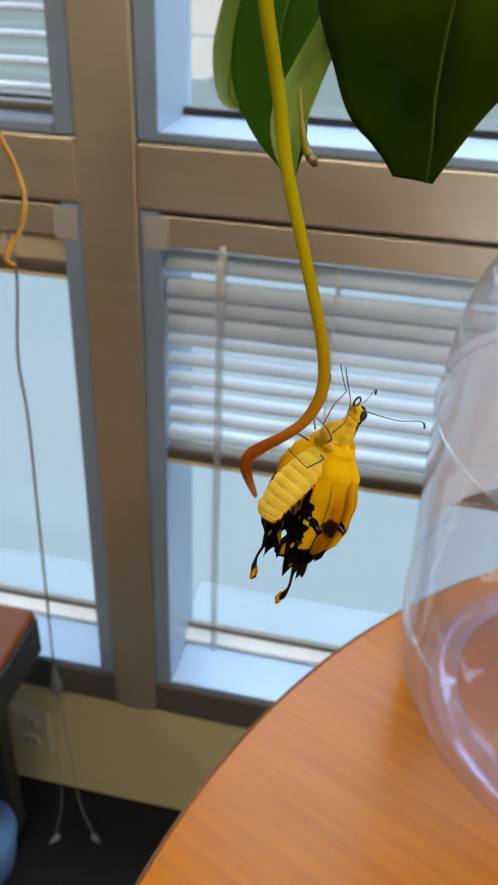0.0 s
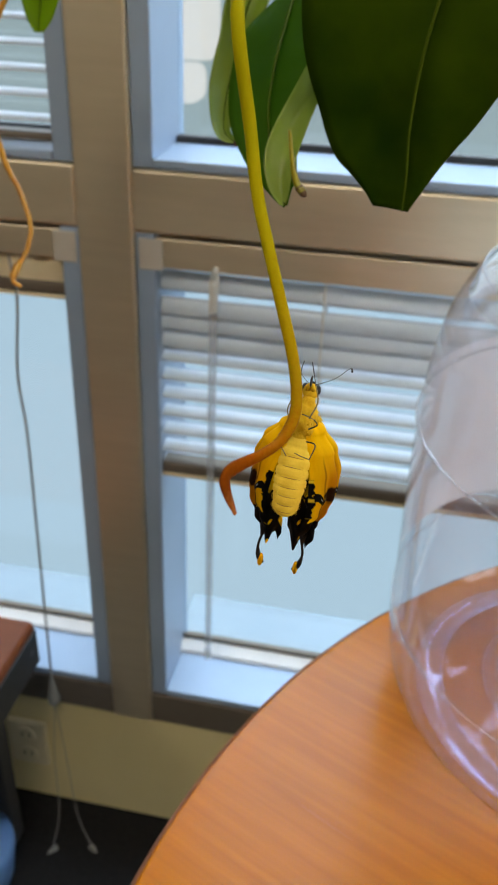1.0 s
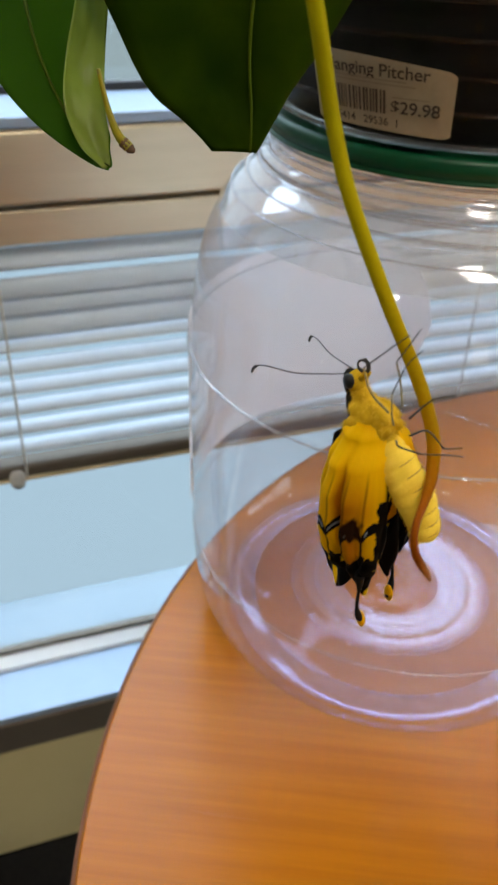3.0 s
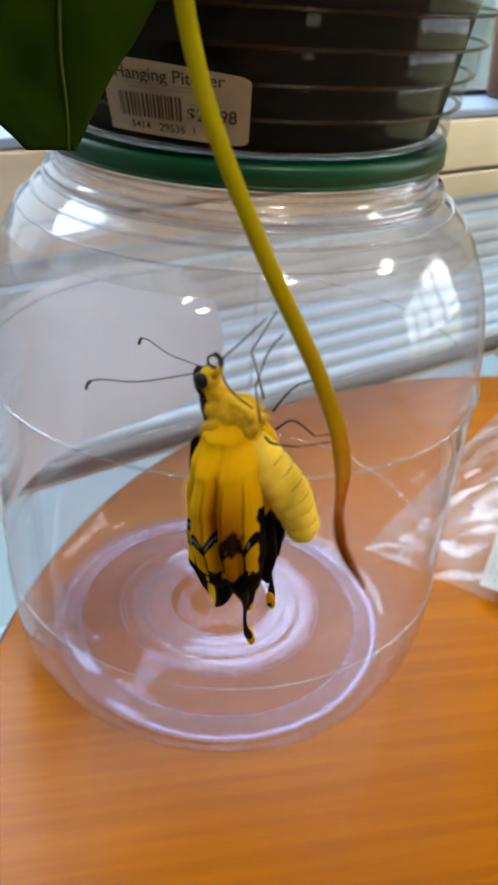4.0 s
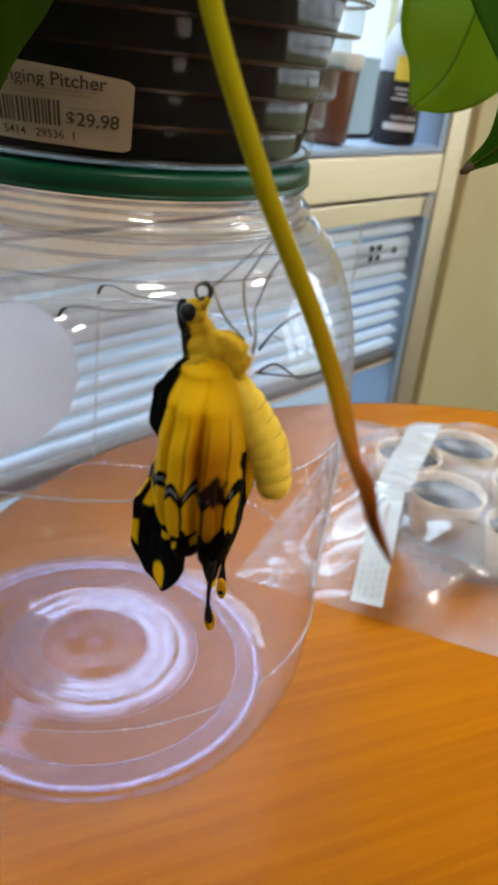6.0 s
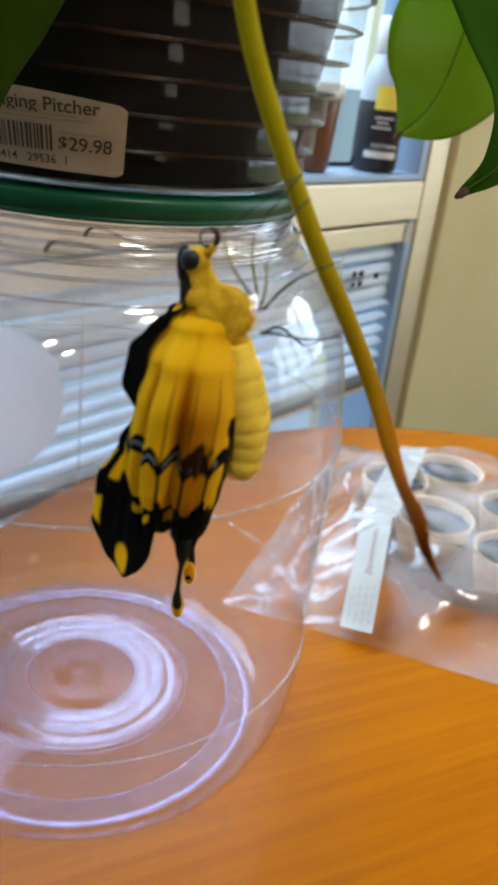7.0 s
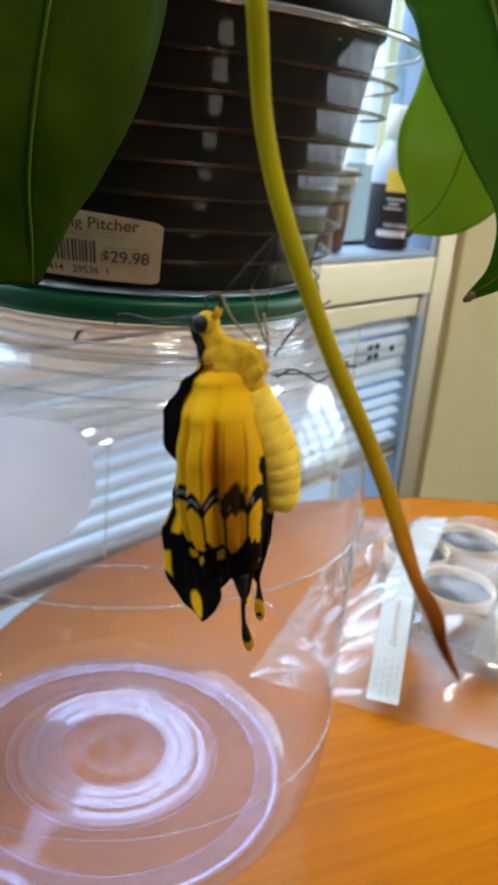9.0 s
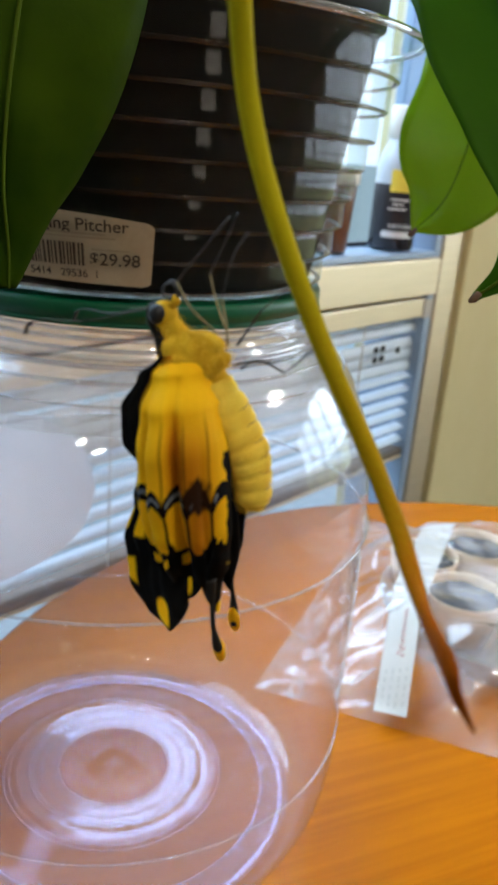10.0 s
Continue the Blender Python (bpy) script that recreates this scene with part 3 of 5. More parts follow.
_c = smooth_path([(-0.138, -0.004, 0.915), (-0.131, -0.010, 0.87), (-0.139, -0.014, 0.78), (-0.135, -0.016, 0.70), (-0.137, -0.018, 0.55), (-0.141, -0.02, 0.295)])
part("pull_cord", tube(_c, 0.0016, 6), M_CORD_SHADED, bl2)
part("tassel", lathe([(0.0001, 0.252), (0.0085, 0.253), (0.009, 0.262), (0.004, 0.288), (0.0022, 0.298), (0.0001, 0.299)], 14, centre=(-0.141, -0.02)), M_CORD_SHADED, bl2, "white plastic cord tassel", smooth=True)
for _dx, _px, _py in ((-0.008, -0.135, -0.095), (0.012, -0.075, -0.080)):
    part("pull_cord", tube(smooth_path([(-0.141, -0.02, 0.255), (-0.139 + _dx, -0.030, 0.14), ((-0.139 + _px) / 2, -0.055, 0.05), (_px, _py, 0.012)]), 0.0007, 6), M_CORD_SHADED, bl2)
    part("tassel", lathe([(0.0001, -0.010), (0.0045, -0.009), (0.0045, -0.003), (0.0016, 0.012), (0.0001, 0.013)], 12), M_CORD_SHADED, bl2, smooth=True).matrix_basis = pose(_px, _py, 0.012, 60, 20, _dx * 3000)
blind(-1.496, -MULL - 0.004, 2.24, [1.045 + 0.0235 * k for k in range(48)], 1.032, 0.060, "lowered white slat blind with open slats", 8)

# ---- wall socket, side table, blue bin ----
so = thing("wall_socket", pose(-0.2015, 0.003, 0.1315), "cream plastic double wall socket under the window", "wall socket")
part("plate", box((-0.031, -0.010, -0.046), (0.031, 0.0, 0.046), 0.003), M_SOCKET, so)
for _z in (-0.021, 0.021):
    part("socket_face", lathe([(0.0001, 0.0), (0.0145, 0.0), (0.0155, -0.002), (0.0155, -0.006)], 24), M_SOCKET, so).matrix_basis = pose(0, -0.0122, _z, 90, 0, 0)
    for _x in (-0.006, 0.006):
        part("slot", box((_x - 0.001, -0.0132, _z - 0.002), (_x + 0.001, -0.0124, _z + 0.006)), M_GASKET, so)

st = thing("side_table", pose(0, 0, 0), "low red-brown wooden side table with dark base", "side table")
_b = box((-0.85, -0.50, 0.405), (-0.140, -0.045, 0.436), 0.010, 3)
part("top", _b, M_DESK, st)
part("edge_strip", box((-0.139, -0.49, 0.372), (-0.1355, -0.055, 0.428), 0.0015), M_GASKET, st, "black plastic edge strip")
part("apron", box((-0.83, -0.48, 0.31), (-0.165, -0.06, 0.4045), 0.006), M_FRAME_IN, st)
part("base_panel", box((-0.82, -0.098, 0.0), (-0.195, -0.065, 0.3095), 0.004), M_GASKET, st)
part("screw_cap", lathe([(0.0001, 0.0), (0.005, 0.0), (0.006, -0.002)], 16), M_CHITIN, st).matrix_basis = pose(-0.1352, -0.075, 0.405, 0, 90, 0)
tagged(part("blue_bin", lathe([(0.0001, 0.0), (0.055, 0.0), (0.062, 0.01), (0.070, 0.07), (0.066, 0.085), (0.0001, 0.088)], 32), M_BLUE, None, smooth=True), "small blue plastic bin on the dark floor", "bin").matrix_basis = pose(-0.238, -0.155, 0)

# ---- round table ----
TX, TY, TR, TZ = 0.706, -0.633, 0.55, 0.74
JX, JY = 0.443, -0.331
table = thing("round_table", pose(TX, TY, 0), "round orange wood-laminate table with a dark edge", "table")
part("tabletop", lathe([(0.0001, TZ), (TR - 0.004, TZ), (TR - 0.003, TZ - 0.0006), (TR - 0.003, TZ - 0.028), (0.0001, TZ - 0.028)], 160), M_WOOD, table).matrix_basis = pose(0, 0, 0, 0, 0, -25)
part("edge_band", lathe([(TR - 0.0028, TZ - 0.0002), (TR - 0.001, TZ - 0.001), (TR, TZ - 0.003), (TR, TZ - 0.026), (TR - 0.0028, TZ - 0.029)], 160), M_WOOD_EDGE, table, "dark brown edge band", smooth=True)
part("column", lathe([(0.05, 0.03), (0.04, 0.06), (0.04, TZ - 0.03)], 32), M_GASKET, table, smooth=True)
part("base_plate", lathe([(0.0001, 0.0), (0.28, 0.0), (0.28, 0.02), (0.05, 0.035), (0.0001, 0.035)], 48), M_GASKET, table)

# ---- the jar ----
jar = thing("plastic_jar", pose(JX, JY, TZ), "large clear plastic jar with ringed base and green lid", "jar")


def waved(profile, n):
    """Softens a jar's outline, with slight moulding unevenness round it."""
    bm = lathe(profile, n)
    for v in bm.verts:
        a = math.atan2(v.co.y, v.co.x)
        r = Vector((v.co.x, v.co.y)).length
        k = 0.0007 * noise.noise(Vector((2.2 * math.cos(a), 2.2 * math.sin(a), v.co.z * 14)))
        if r > 0.1:
            v.co.x, v.co.y = v.co.x * (1 + k / r), v.co.y * (1 + k / r)
    return bm


def dense(points, per=6):
    return [(q.x, q.y) for q in smooth_path([(r, z, 0) for r, z in points], per)]


part("body", waved(dense([(0.121, 0.0005), (0.133, 0.008), (0.143, 0.030), (0.1472, 0.060), (0.1478, 0.078)]) + dense([(0.1474, 0.0805), (0.1484, 0.14), (0.1488, 0.215)])
     + [(0.1494, 0.2175), (0.1494, 0.2215), (0.1488, 0.224)] + dense([(0.1484, 0.228), (0.1460, 0.255), (0.1385, 0.286), (0.1240, 0.312), (0.1105, 0.324), (0.1065, 0.3275)])
     + [(0.1085, 0.3285), (0.1085, 0.331), (0.1040, 0.332), (0.1040, 0.352)], 128), M_PET, jar, smooth=True)
for _z, _r, _w in ((0.0792, 0.1476, 0.0007), (0.2195, 0.1495, 0.0010)):
    part("mould_ring", lathe([(_r, _z - _w), (_r + _w, _z), (_r, _z + _w), (_r - _w, _z), (_r, _z - _w)], 128), M_PET_THICK, jar, smooth=True)
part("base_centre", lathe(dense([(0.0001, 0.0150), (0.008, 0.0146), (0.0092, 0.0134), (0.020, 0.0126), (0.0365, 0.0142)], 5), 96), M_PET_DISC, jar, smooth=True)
part("base_step", lathe(dense([(0.0366, 0.0143), (0.0385, 0.0137), (0.0470, 0.01375), (0.0482, 0.0134), (0.0494, 0.01375), (0.0575, 0.0138)], 5), 128), M_PET_STEP, jar, "base step, sky reflection in its lavender haze", smooth=True)
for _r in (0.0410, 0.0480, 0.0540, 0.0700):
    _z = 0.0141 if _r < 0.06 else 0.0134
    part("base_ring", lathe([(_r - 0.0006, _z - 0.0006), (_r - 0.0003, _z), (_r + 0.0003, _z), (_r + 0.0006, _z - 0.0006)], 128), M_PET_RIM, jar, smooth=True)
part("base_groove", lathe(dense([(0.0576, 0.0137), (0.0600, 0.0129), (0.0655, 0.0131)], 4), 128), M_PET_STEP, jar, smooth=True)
part("base", lathe(dense([(0.0656, 0.0131), (0.0735, 0.0126), (0.088, 0.0086), (0.0975, 0.0058), (0.1030, 0.0050)], 5), 128), M_PET_BASE, jar, "domed base, sky reflection in its lavender haze", smooth=True)
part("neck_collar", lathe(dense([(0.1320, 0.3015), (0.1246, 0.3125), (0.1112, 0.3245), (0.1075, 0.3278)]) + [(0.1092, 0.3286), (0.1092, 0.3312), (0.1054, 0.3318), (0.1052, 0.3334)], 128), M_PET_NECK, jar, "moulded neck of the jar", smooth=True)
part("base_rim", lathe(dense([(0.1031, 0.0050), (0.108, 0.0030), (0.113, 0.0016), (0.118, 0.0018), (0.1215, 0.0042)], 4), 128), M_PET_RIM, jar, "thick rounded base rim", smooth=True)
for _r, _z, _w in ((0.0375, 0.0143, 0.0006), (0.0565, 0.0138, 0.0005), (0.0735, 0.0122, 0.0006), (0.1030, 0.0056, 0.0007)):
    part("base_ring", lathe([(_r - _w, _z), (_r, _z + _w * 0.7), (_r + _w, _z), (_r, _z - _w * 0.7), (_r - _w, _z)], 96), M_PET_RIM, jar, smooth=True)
for _r, _z, _w in ((0.1046, 0.3410, 0.0009), (0.1046, 0.3372, 0.0010), (0.1052, 0.3325, 0.0010), (0.1098, 0.3262, 0.0013), (0.1165, 0.3205, 0.0010), (0.1250, 0.3125, 0.0006)):
    part("thread_ring", lathe([(_r - _w, _z), (_r, _z + _w), (_r + _w, _z), (_r, _z - _w), (_r - _w, _z)], 96), M_PET_THICK, jar, smooth=True)
part("neck_ring", lathe([(0.1086, 0.3285), (0.1100, 0.3297), (0.1086, 0.331)], 96), M_PET_THICK, jar, smooth=True)
part("lid", lathe([(0.0001, 0.3545), (0.1035, 0.3545), (0.1062, 0.3538), (0.1070, 0.3522), (0.1070, 0.3462), (0.1060, 0.3456), (0.1073, 0.3448), (0.1073, 0.3436), (0.1055, 0.3430)], 128), M_LID, jar, "dark green screw lid", smooth=True)


def curved_patch(bm, r, a0, a1, zlow, zhigh, n=40, off=0.0, rows=8, lean=0.0):
    """A patch on a round wall between two angles (degrees); zlow and zhigh are functions of 0 to 1 along it."""
    grid = []
    for i in range(n + 1):
        u = i / n
        a = radians(a0 + (a1 - a0) * u)
        lo, hi = zlow(u), zhigh(u)
        col = []
        for j in range(rows + 1):
            z = lo + (hi - lo) * j / rows
            rr = r + off + lean * z
            col.append(bm.verts.new((rr * math.cos(a), rr * math.sin(a), z)))
        grid.append(col)
    for i in range(n):
        for j in range(rows):
            bm.faces.new((grid[i][j], grid[i + 1][j], grid[i + 1][j + 1], grid[i][j + 1]))
    return bm


_mid, _half = 0.158, 0.068
part("label", curved_patch(bmesh.new(), 0.1497, 57, 166, lambda u: _mid - _half * min(1, math.sqrt(max(0, 1 - (1 - min(u / 0.32, 1)) ** 2))) ** 0.9 - 0.002, lambda u: _mid + 0.002 + _half * min(1, math.sqrt(max(0, 1 - (1 - min(u / 0.32, 1)) ** 2))) ** 0.9), M_BACK_LABEL, jar, "white round-ended label on the back of the jar", smooth=True)

# ---- the pot on the lid ----
PZ = TZ + 0.3545
pot = thing("plant_pot", pose(JX, JY, PZ), "clear ribbed plastic pot around a dark nursery pot", "plant pot")


def pot_r(z):
    return 0.1035 + 0.037 * z / 0.125


_pr = [(0.0001, 0.001), (0.1000, 0.001), (0.1030, 0.004)]
for _k in range(8):
    _z = 0.0042 + 0.0142 * _k
    r = pot_r(_z + 0.006)
    _pr += [(r - 0.0004, _z + 0.0002), (r, _z + 0.0007), (r + 0.0001, _z + 0.0014), (r + 0.0002, _z + 0.0070), (r + 0.0001, _z + 0.0126), (r, _z + 0.0133), (r - 0.0002, _z + 0.0138)]
_pr += [(0.1395, 0.1185), (0.146, 0.1195), (0.1468, 0.1215), (0.144, 0.1225)]
part("outer_pot", lathe(_pr, 112), M_POT_CLEAR, pot, "clear ribbed plastic cachepot", smooth=True)
for k in range(8):
    zz = 0.0042 + 0.0142 * k
    r = pot_r(zz)
    part("rib", lathe([(r, zz - 0.0010), (r + 0.0016, zz), (r, zz + 0.0010), (r - 0.0016, zz), (r, zz - 0.0010)], 96), M_POT_RIM, pot, smooth=True)
part("rim", lathe([(0.1455, 0.1190), (0.1474, 0.1208), (0.1455, 0.1226), (0.1436, 0.1208), (0.1455, 0.1190)], 96), M_PET_THICK, pot, smooth=True)
part("nursery_pot", lathe([(0.0001, 0.003), (0.0965, 0.003), (0.1000, 0.006), (0.1230, 0.125), (0.1258, 0.127), (0.1265, 0.150), (0.124, 0.151), (0.120, 0.145)], 96), M_POT_DARK, pot, "dark brown inner nursery pot", smooth=True)
_b = bmesh.new()
add_lathe(_b, [(0.0001, 0.140), (0.06, 0.142), (0.1185, 0.138)], 48)
part("soil", _b, M_SOIL, pot, "dark potting soil", smooth=True)


def on_pot(bm, a0, a1, z0, z1, off):
    return curved_patch(bm, 0.1035 + 0.0026, a0, a1, lambda u: z0, lambda u: z1, 6, off, 1, 0.285)


tag = part("price_label", curved_patch(bmesh.new(), 0.1060, -159, -126, lambda u: 0.0090 - 0.0015 * u + 0.0016 * max(0.0, (u - 0.94) / 0.06) ** 2, lambda u: 0.0375 + 0.0025 * math.sin(math.pi * (0.2 + 0.6 * u)) - 0.004 * u - 0.0016 * max(0.0, (u - 0.94) / 0.06) ** 2, 40, 0.0005, 6, 0.285), M_TAG, pot, "worn cream paper price label", smooth=True)


def wrapped_text(txt, size, a_start, z, parent, material, r=0.1074, lean=0.285, bend=1.0):
    """Raised print wound round the pot from an angle (degrees)."""
    cu = bpy.data.curves.new("print", "FONT")
    cu.body, cu.size, cu.extrude, cu.offset = txt, size, 0.00003, size * 0.012
    tmp = new("print", cu)
    me = bpy.data.meshes.new_from_object(tmp.evaluated_get(bpy.context.evaluated_depsgraph_get()))
    bpy.data.objects.remove(tmp)
    bm = bmesh.new()
    bm.from_mesh(me)
    bmesh.ops.subdivide_edges(bm, edges=[e for e in bm.edges if e.calc_length() > 0.002], cuts=2)
    for v in bm.verts:
        zz = z + v.co.y
        rr = r + lean * zz + v.co.z
        a = radians(a_start) + v.co.x / r * bend
        v.co = Vector((rr * math.cos(a), rr * math.sin(a), zz))
    me.materials.append(material)
    bm.to_mesh(me)
    bm.free()
    ob = new("print", me)
    ob.parent = parent
    return ob


wrapped_text("Hanging Pitcher", 0.0071, -155.5, 0.0308, tag, M_INK)
wrapped_text("$29.98", 0.0074, -139.5, 0.0166, tag, M_INK)
wrapped_text("5414   29536  1", 0.0046, -153.0, 0.0108, tag, M_INK)
_rng = random.Random(4)
_a = -155.0
_b = bmesh.new()
while _a < -140.5:
    w = _rng.uniform(0.18, 0.6)
    on_pot(_b, _a, _a + w, 0.0158, 0.0255, 0.0016)
    _a += w + _rng.uniform(0.22, 0.55)
part("barcode", _b, M_INK, tag)
for _z0, _z1, _a0, _a1 in ((0.0292, 0.0298, -153, -136), (0.0276, 0.0282, -152, -134), (0.0228, 0.0234, -139, -131)):
    part("print_line", on_pot(bmesh.new(), _a0, _a1, _z0, _z1, 0.0016), M_INK_PALE, tag)

def step(a, b, x):
    t = max(0.0, min(1.0, (x - a) / (b - a)))
    return t * t * (3 - 2 * t)


# ---- the plant ----
plant = thing("pitcher_plant", pose(0, 0, 0), "hanging pitcher plant with drooping green leaves and tendrils", "house plant")


def leaf(name, mid, halves, normal, material, parent, label="", cup=0.12, wave=0.0015, rib=0.0007, per=8, across=14, thick=0.0005, cup_right=None):
    """A leaf blade along its midrib. halves: pairs of left and right half widths at the midrib's points; normal: the way its face looks."""
    line = smooth_path(mid, per)
    n = len(line) - 1
    w = smooth_path([(a, b, 0) for a, b in halves], per)
    nn = Vector(normal).normalized()
    bm = bmesh.new()
    grids = []
    for layer in (0, 1):
        grid = []
        for i, q in enumerate(line):
            d = (line[min(i + 1, n)] - line[max(i - 1, 0)]).normalized()
            s = d.cross(nn).normalized()
            up = s.cross(d).normalized()
            row = []
            for k in range(across + 1):
                u = k / across * 2 - 1
                half = max(0.0003, w[i].x if u < 0 else w[i].y)
                lift = (cup if u < 0 or cup_right is None else cup_right) * half * u * u + wave * noise.noise(Vector((i * 0.16, u * 1.6, len(mid) + sum(q)))) - 0.10 * half * (1 - abs(u)) ** 3
                row.append(bm.verts.new(q + s * (u * half) + up * (lift - layer * thick)))
            grid.append(row)
        grids.append(grid)
    for layer, grid in enumerate(grids):
        for i in range(n):
            for k in range(across):
                f = [grid[i][k], grid[i][k + 1], grid[i + 1][k + 1], grid[i + 1][k]]
                bm.faces.new(f if layer else list(reversed(f)))
    for i in range(n):
        for k in (0, across):
            bm.faces.new((grids[0][i][k], grids[0][i + 1][k], grids[1][i + 1][k], grids[1][i][k]))
    for i in (0, n):
        for k in range(across):
            bm.faces.new((grids[0][i][k], grids[0][i][k + 1], grids[1][i][k + 1], grids[1][i][k]))
    bmesh.ops.recalc_face_normals(bm, faces=bm.faces)
    ob = part(name, bm, material, parent, label, smooth=True)
    if rib:
        part("midrib", tube([q + nn * 0.0001 for q in line], [rib * (0.35 + 0.65 * i / n) for i in range(n + 1)], 8), M_RIB, ob, smooth=True)
    return ob


_t, _h = Vector((0.270, -0.478, 1.119)), Vector((0.866, -0.5, 0))
_in = Vector((0.5, 0.866, 0))
leaf("leaf", [_t, _t + _h * 0.000 + Vector((0, 0, 0.012)), _t - _h * 0.001 + Vector((0, 0, 0.03)), _t + _h * 0.001 + Vector((0, 0, 0.055)), _t + _h * 0.006 + _in * 0.004 + Vector((0, 0, 0.085)),
              _t + _h * 0.012 + _in * 0.014 + Vector((0, 0, 0.115)), _t + _h * 0.018 + _in * 0.034 + Vector((0, 0, 0.145)), _t + _h * 0.03 + _in * 0.075 + Vector((0, 0, 0.175)), Vector((0.41, -0.365, 1.285))],
     [(0.012, 0.002), (0.024, 0.0085), (0.038, 0.0205), (0.051, 0.0300), (0.058, 0.0340), (0.060, 0.0345), (0.057, 0.034), (0.042, 0.027), (0.006, 0.006)], (-0.5, -0.866, 0.1), M_LEAF, plant, "broad dark green drooping leaf", 0.10, cup_right=-0.28, rib=0.0010)
_b = leaf("leaf", [(0.2254, -0.4770, 1.1175), (0.2222, -0.4692, 1.1195), (0.2157, -0.4561, 1.1306), (0.2115, -0.4430, 1.1440), (0.2103, -0.4288, 1.1576), (0.2108, -0.4145, 1.1699), (0.2126, -0.3894, 1.1892)], [(0.0012, 0.0012), (0.0035, 0.0070), (0.0105, 0.0120), (0.0160, 0.0155), (0.0175, 0.0175), (0.016, 0.016), (0.004, 0.004)], (-0.10, -0.95, 0.25), M_LEAF_MID, plant, "folded green leaf with a pale curled edge", 0.15)
leaf("curled_edge", [(0.2246, -0.4765, 1.1171), (0.2222, -0.4710, 1.1237), (0.2214, -0.4640, 1.1326), (0.2240, -0.4550, 1.1427), (0.2290, -0.4425, 1.1564), (0.2340, -0.4260, 1.1717)], [(0.0014, 0.0014), (0.0050, 0.0046), (0.0068, 0.0058), (0.0066, 0.0054), (0.0056, 0.0046), (0.0050, 0.0050)], (0.05, -0.98, 0.2), M_LEAF_PALE, _b, "pale yellow-green curled edge", 0.5, rib=0.0)
part("dry_tip", tube(smooth_path([(0.2249, -0.4720, 1.1440), (0.2268, -0.4735, 1.1330), (0.2290, -0.4750, 1.1260), (0.2318, -0.4765, 1.1225)], 5), [0.0006 + 0.0011 * k / 15 for k in range(16)], 8), M_STEM, _b, smooth=True)
part("dry_tip", tube(smooth_path([(0.2300, -0.4755, 1.1243), (0.2318, -0.4765, 1.1225), (0.2334, -0.4770, 1.1212)], 4), [0.0015, 0.0018, 0.0016, 0.0017, 0.0014, 0.0016, 0.0012, 0.0010, 0.0004], 8), M_DRY, _b, "dry brown leaf end", smooth=True)
_b = leaf("leaf", [(0.1775, -0.3460, 1.1135), (0.1705, -0.3420, 1.1190), (0.1680, -0.3250, 1.1350), (0.1700, -0.3060, 1.1560), (0.1735, -0.2880, 1.1820), (0.20, -0.28, 1.23), (0.36, -0.32, 1.285)],
          [(0.001, 0.001), (0.0055, 0.0045), (0.0095, 0.0085), (0.0108, 0.0102), (0.0118, 0.0112), (0.010, 0.010), (0.004, 0.004)], (0.1, -0.95, 0.3), M_LEAF_PALE, plant, "narrow pale green curled leaf", 0.6)
part("dry_tip", tube([(0.1770, -0.3459, 1.1138), (0.1786, -0.3462, 1.1132), (0.1797, -0.3463, 1.1122)], [0.0012, 0.0018, 0.0009], 8), M_DRY, _b, "dry brown leaf end", smooth=True)
_b = leaf("leaf", [(0.567, -0.434, 1.124), (0.586, -0.441, 1.1425), (0.611, -0.437, 1.170), (0.628, -0.433, 1.208), (0.640, -0.420, 1.248), (0.625, -0.395, 1.285), (0.52, -0.345, 1.290)],
          [(0.001, 0.001), (0.028, 0.026), (0.041, 0.040), (0.038, 0.040), (0.034, 0.036), (0.034, 0.030), (0.004, 0.004)], (-0.70, -0.55, 0.45), M_LEAF_B, plant, "bright green leaf with a wavy edge", 0.05, wave=0.004)
part("dry_tip", tube([(0.569, -0.435, 1.126), (0.5665, -0.434, 1.1236), (0.5645, -0.4335, 1.1222)], [0.0016, 0.0020, 0.0008], 8), M_DRY, _b, "dry brown leaf end", smooth=True)
_b = leaf("leaf", [(0.422, -0.548, 1.117), (0.432, -0.556, 1.1285), (0.446, -0.556, 1.150), (0.459, -0.542, 1.1766), (0.476, -0.520, 1.207), (0.494, -0.495, 1.240), (0.500, -0.45, 1.275), (0.47, -0.36, 1.290)],
          [(0.0015, 0.0015), (0.007, 0.006), (0.016, 0.012), (0.026, 0.018), (0.034, 0.021), (0.036, 0.020), (0.024, 0.014), (0.005, 0.005)], (-0.80, -0.52, 0.25), M_LEAF_MID, plant, "dark green leaf with a pale midrib and tip", 0.25, rib=0.0016)
part("dry_tip", tube([(0.4235, -0.549, 1.1185), (0.4215, -0.548, 1.1165), (0.4200, -0.547, 1.1155)], [0.0013, 0.0016, 0.0007], 8), M_DRY, _b, "dry brown leaf end", smooth=True)
leaf("leaf", [(0.0195, -0.2300, 1.1510), (0.0180, -0.2220, 1.162), (0.016, -0.205, 1.185), (0.03, -0.19, 1.22), (0.15, -0.24, 1.27), (0.36, -0.31, 1.285)], [(0.003, 0.003), (0.010, 0.010), (0.016, 0.016), (0.016, 0.016), (0.012, 0.012), (0.004, 0.004)], (0.2, -0.95, 0.2), M_LEAF_B, plant, "bright green leaf tip")
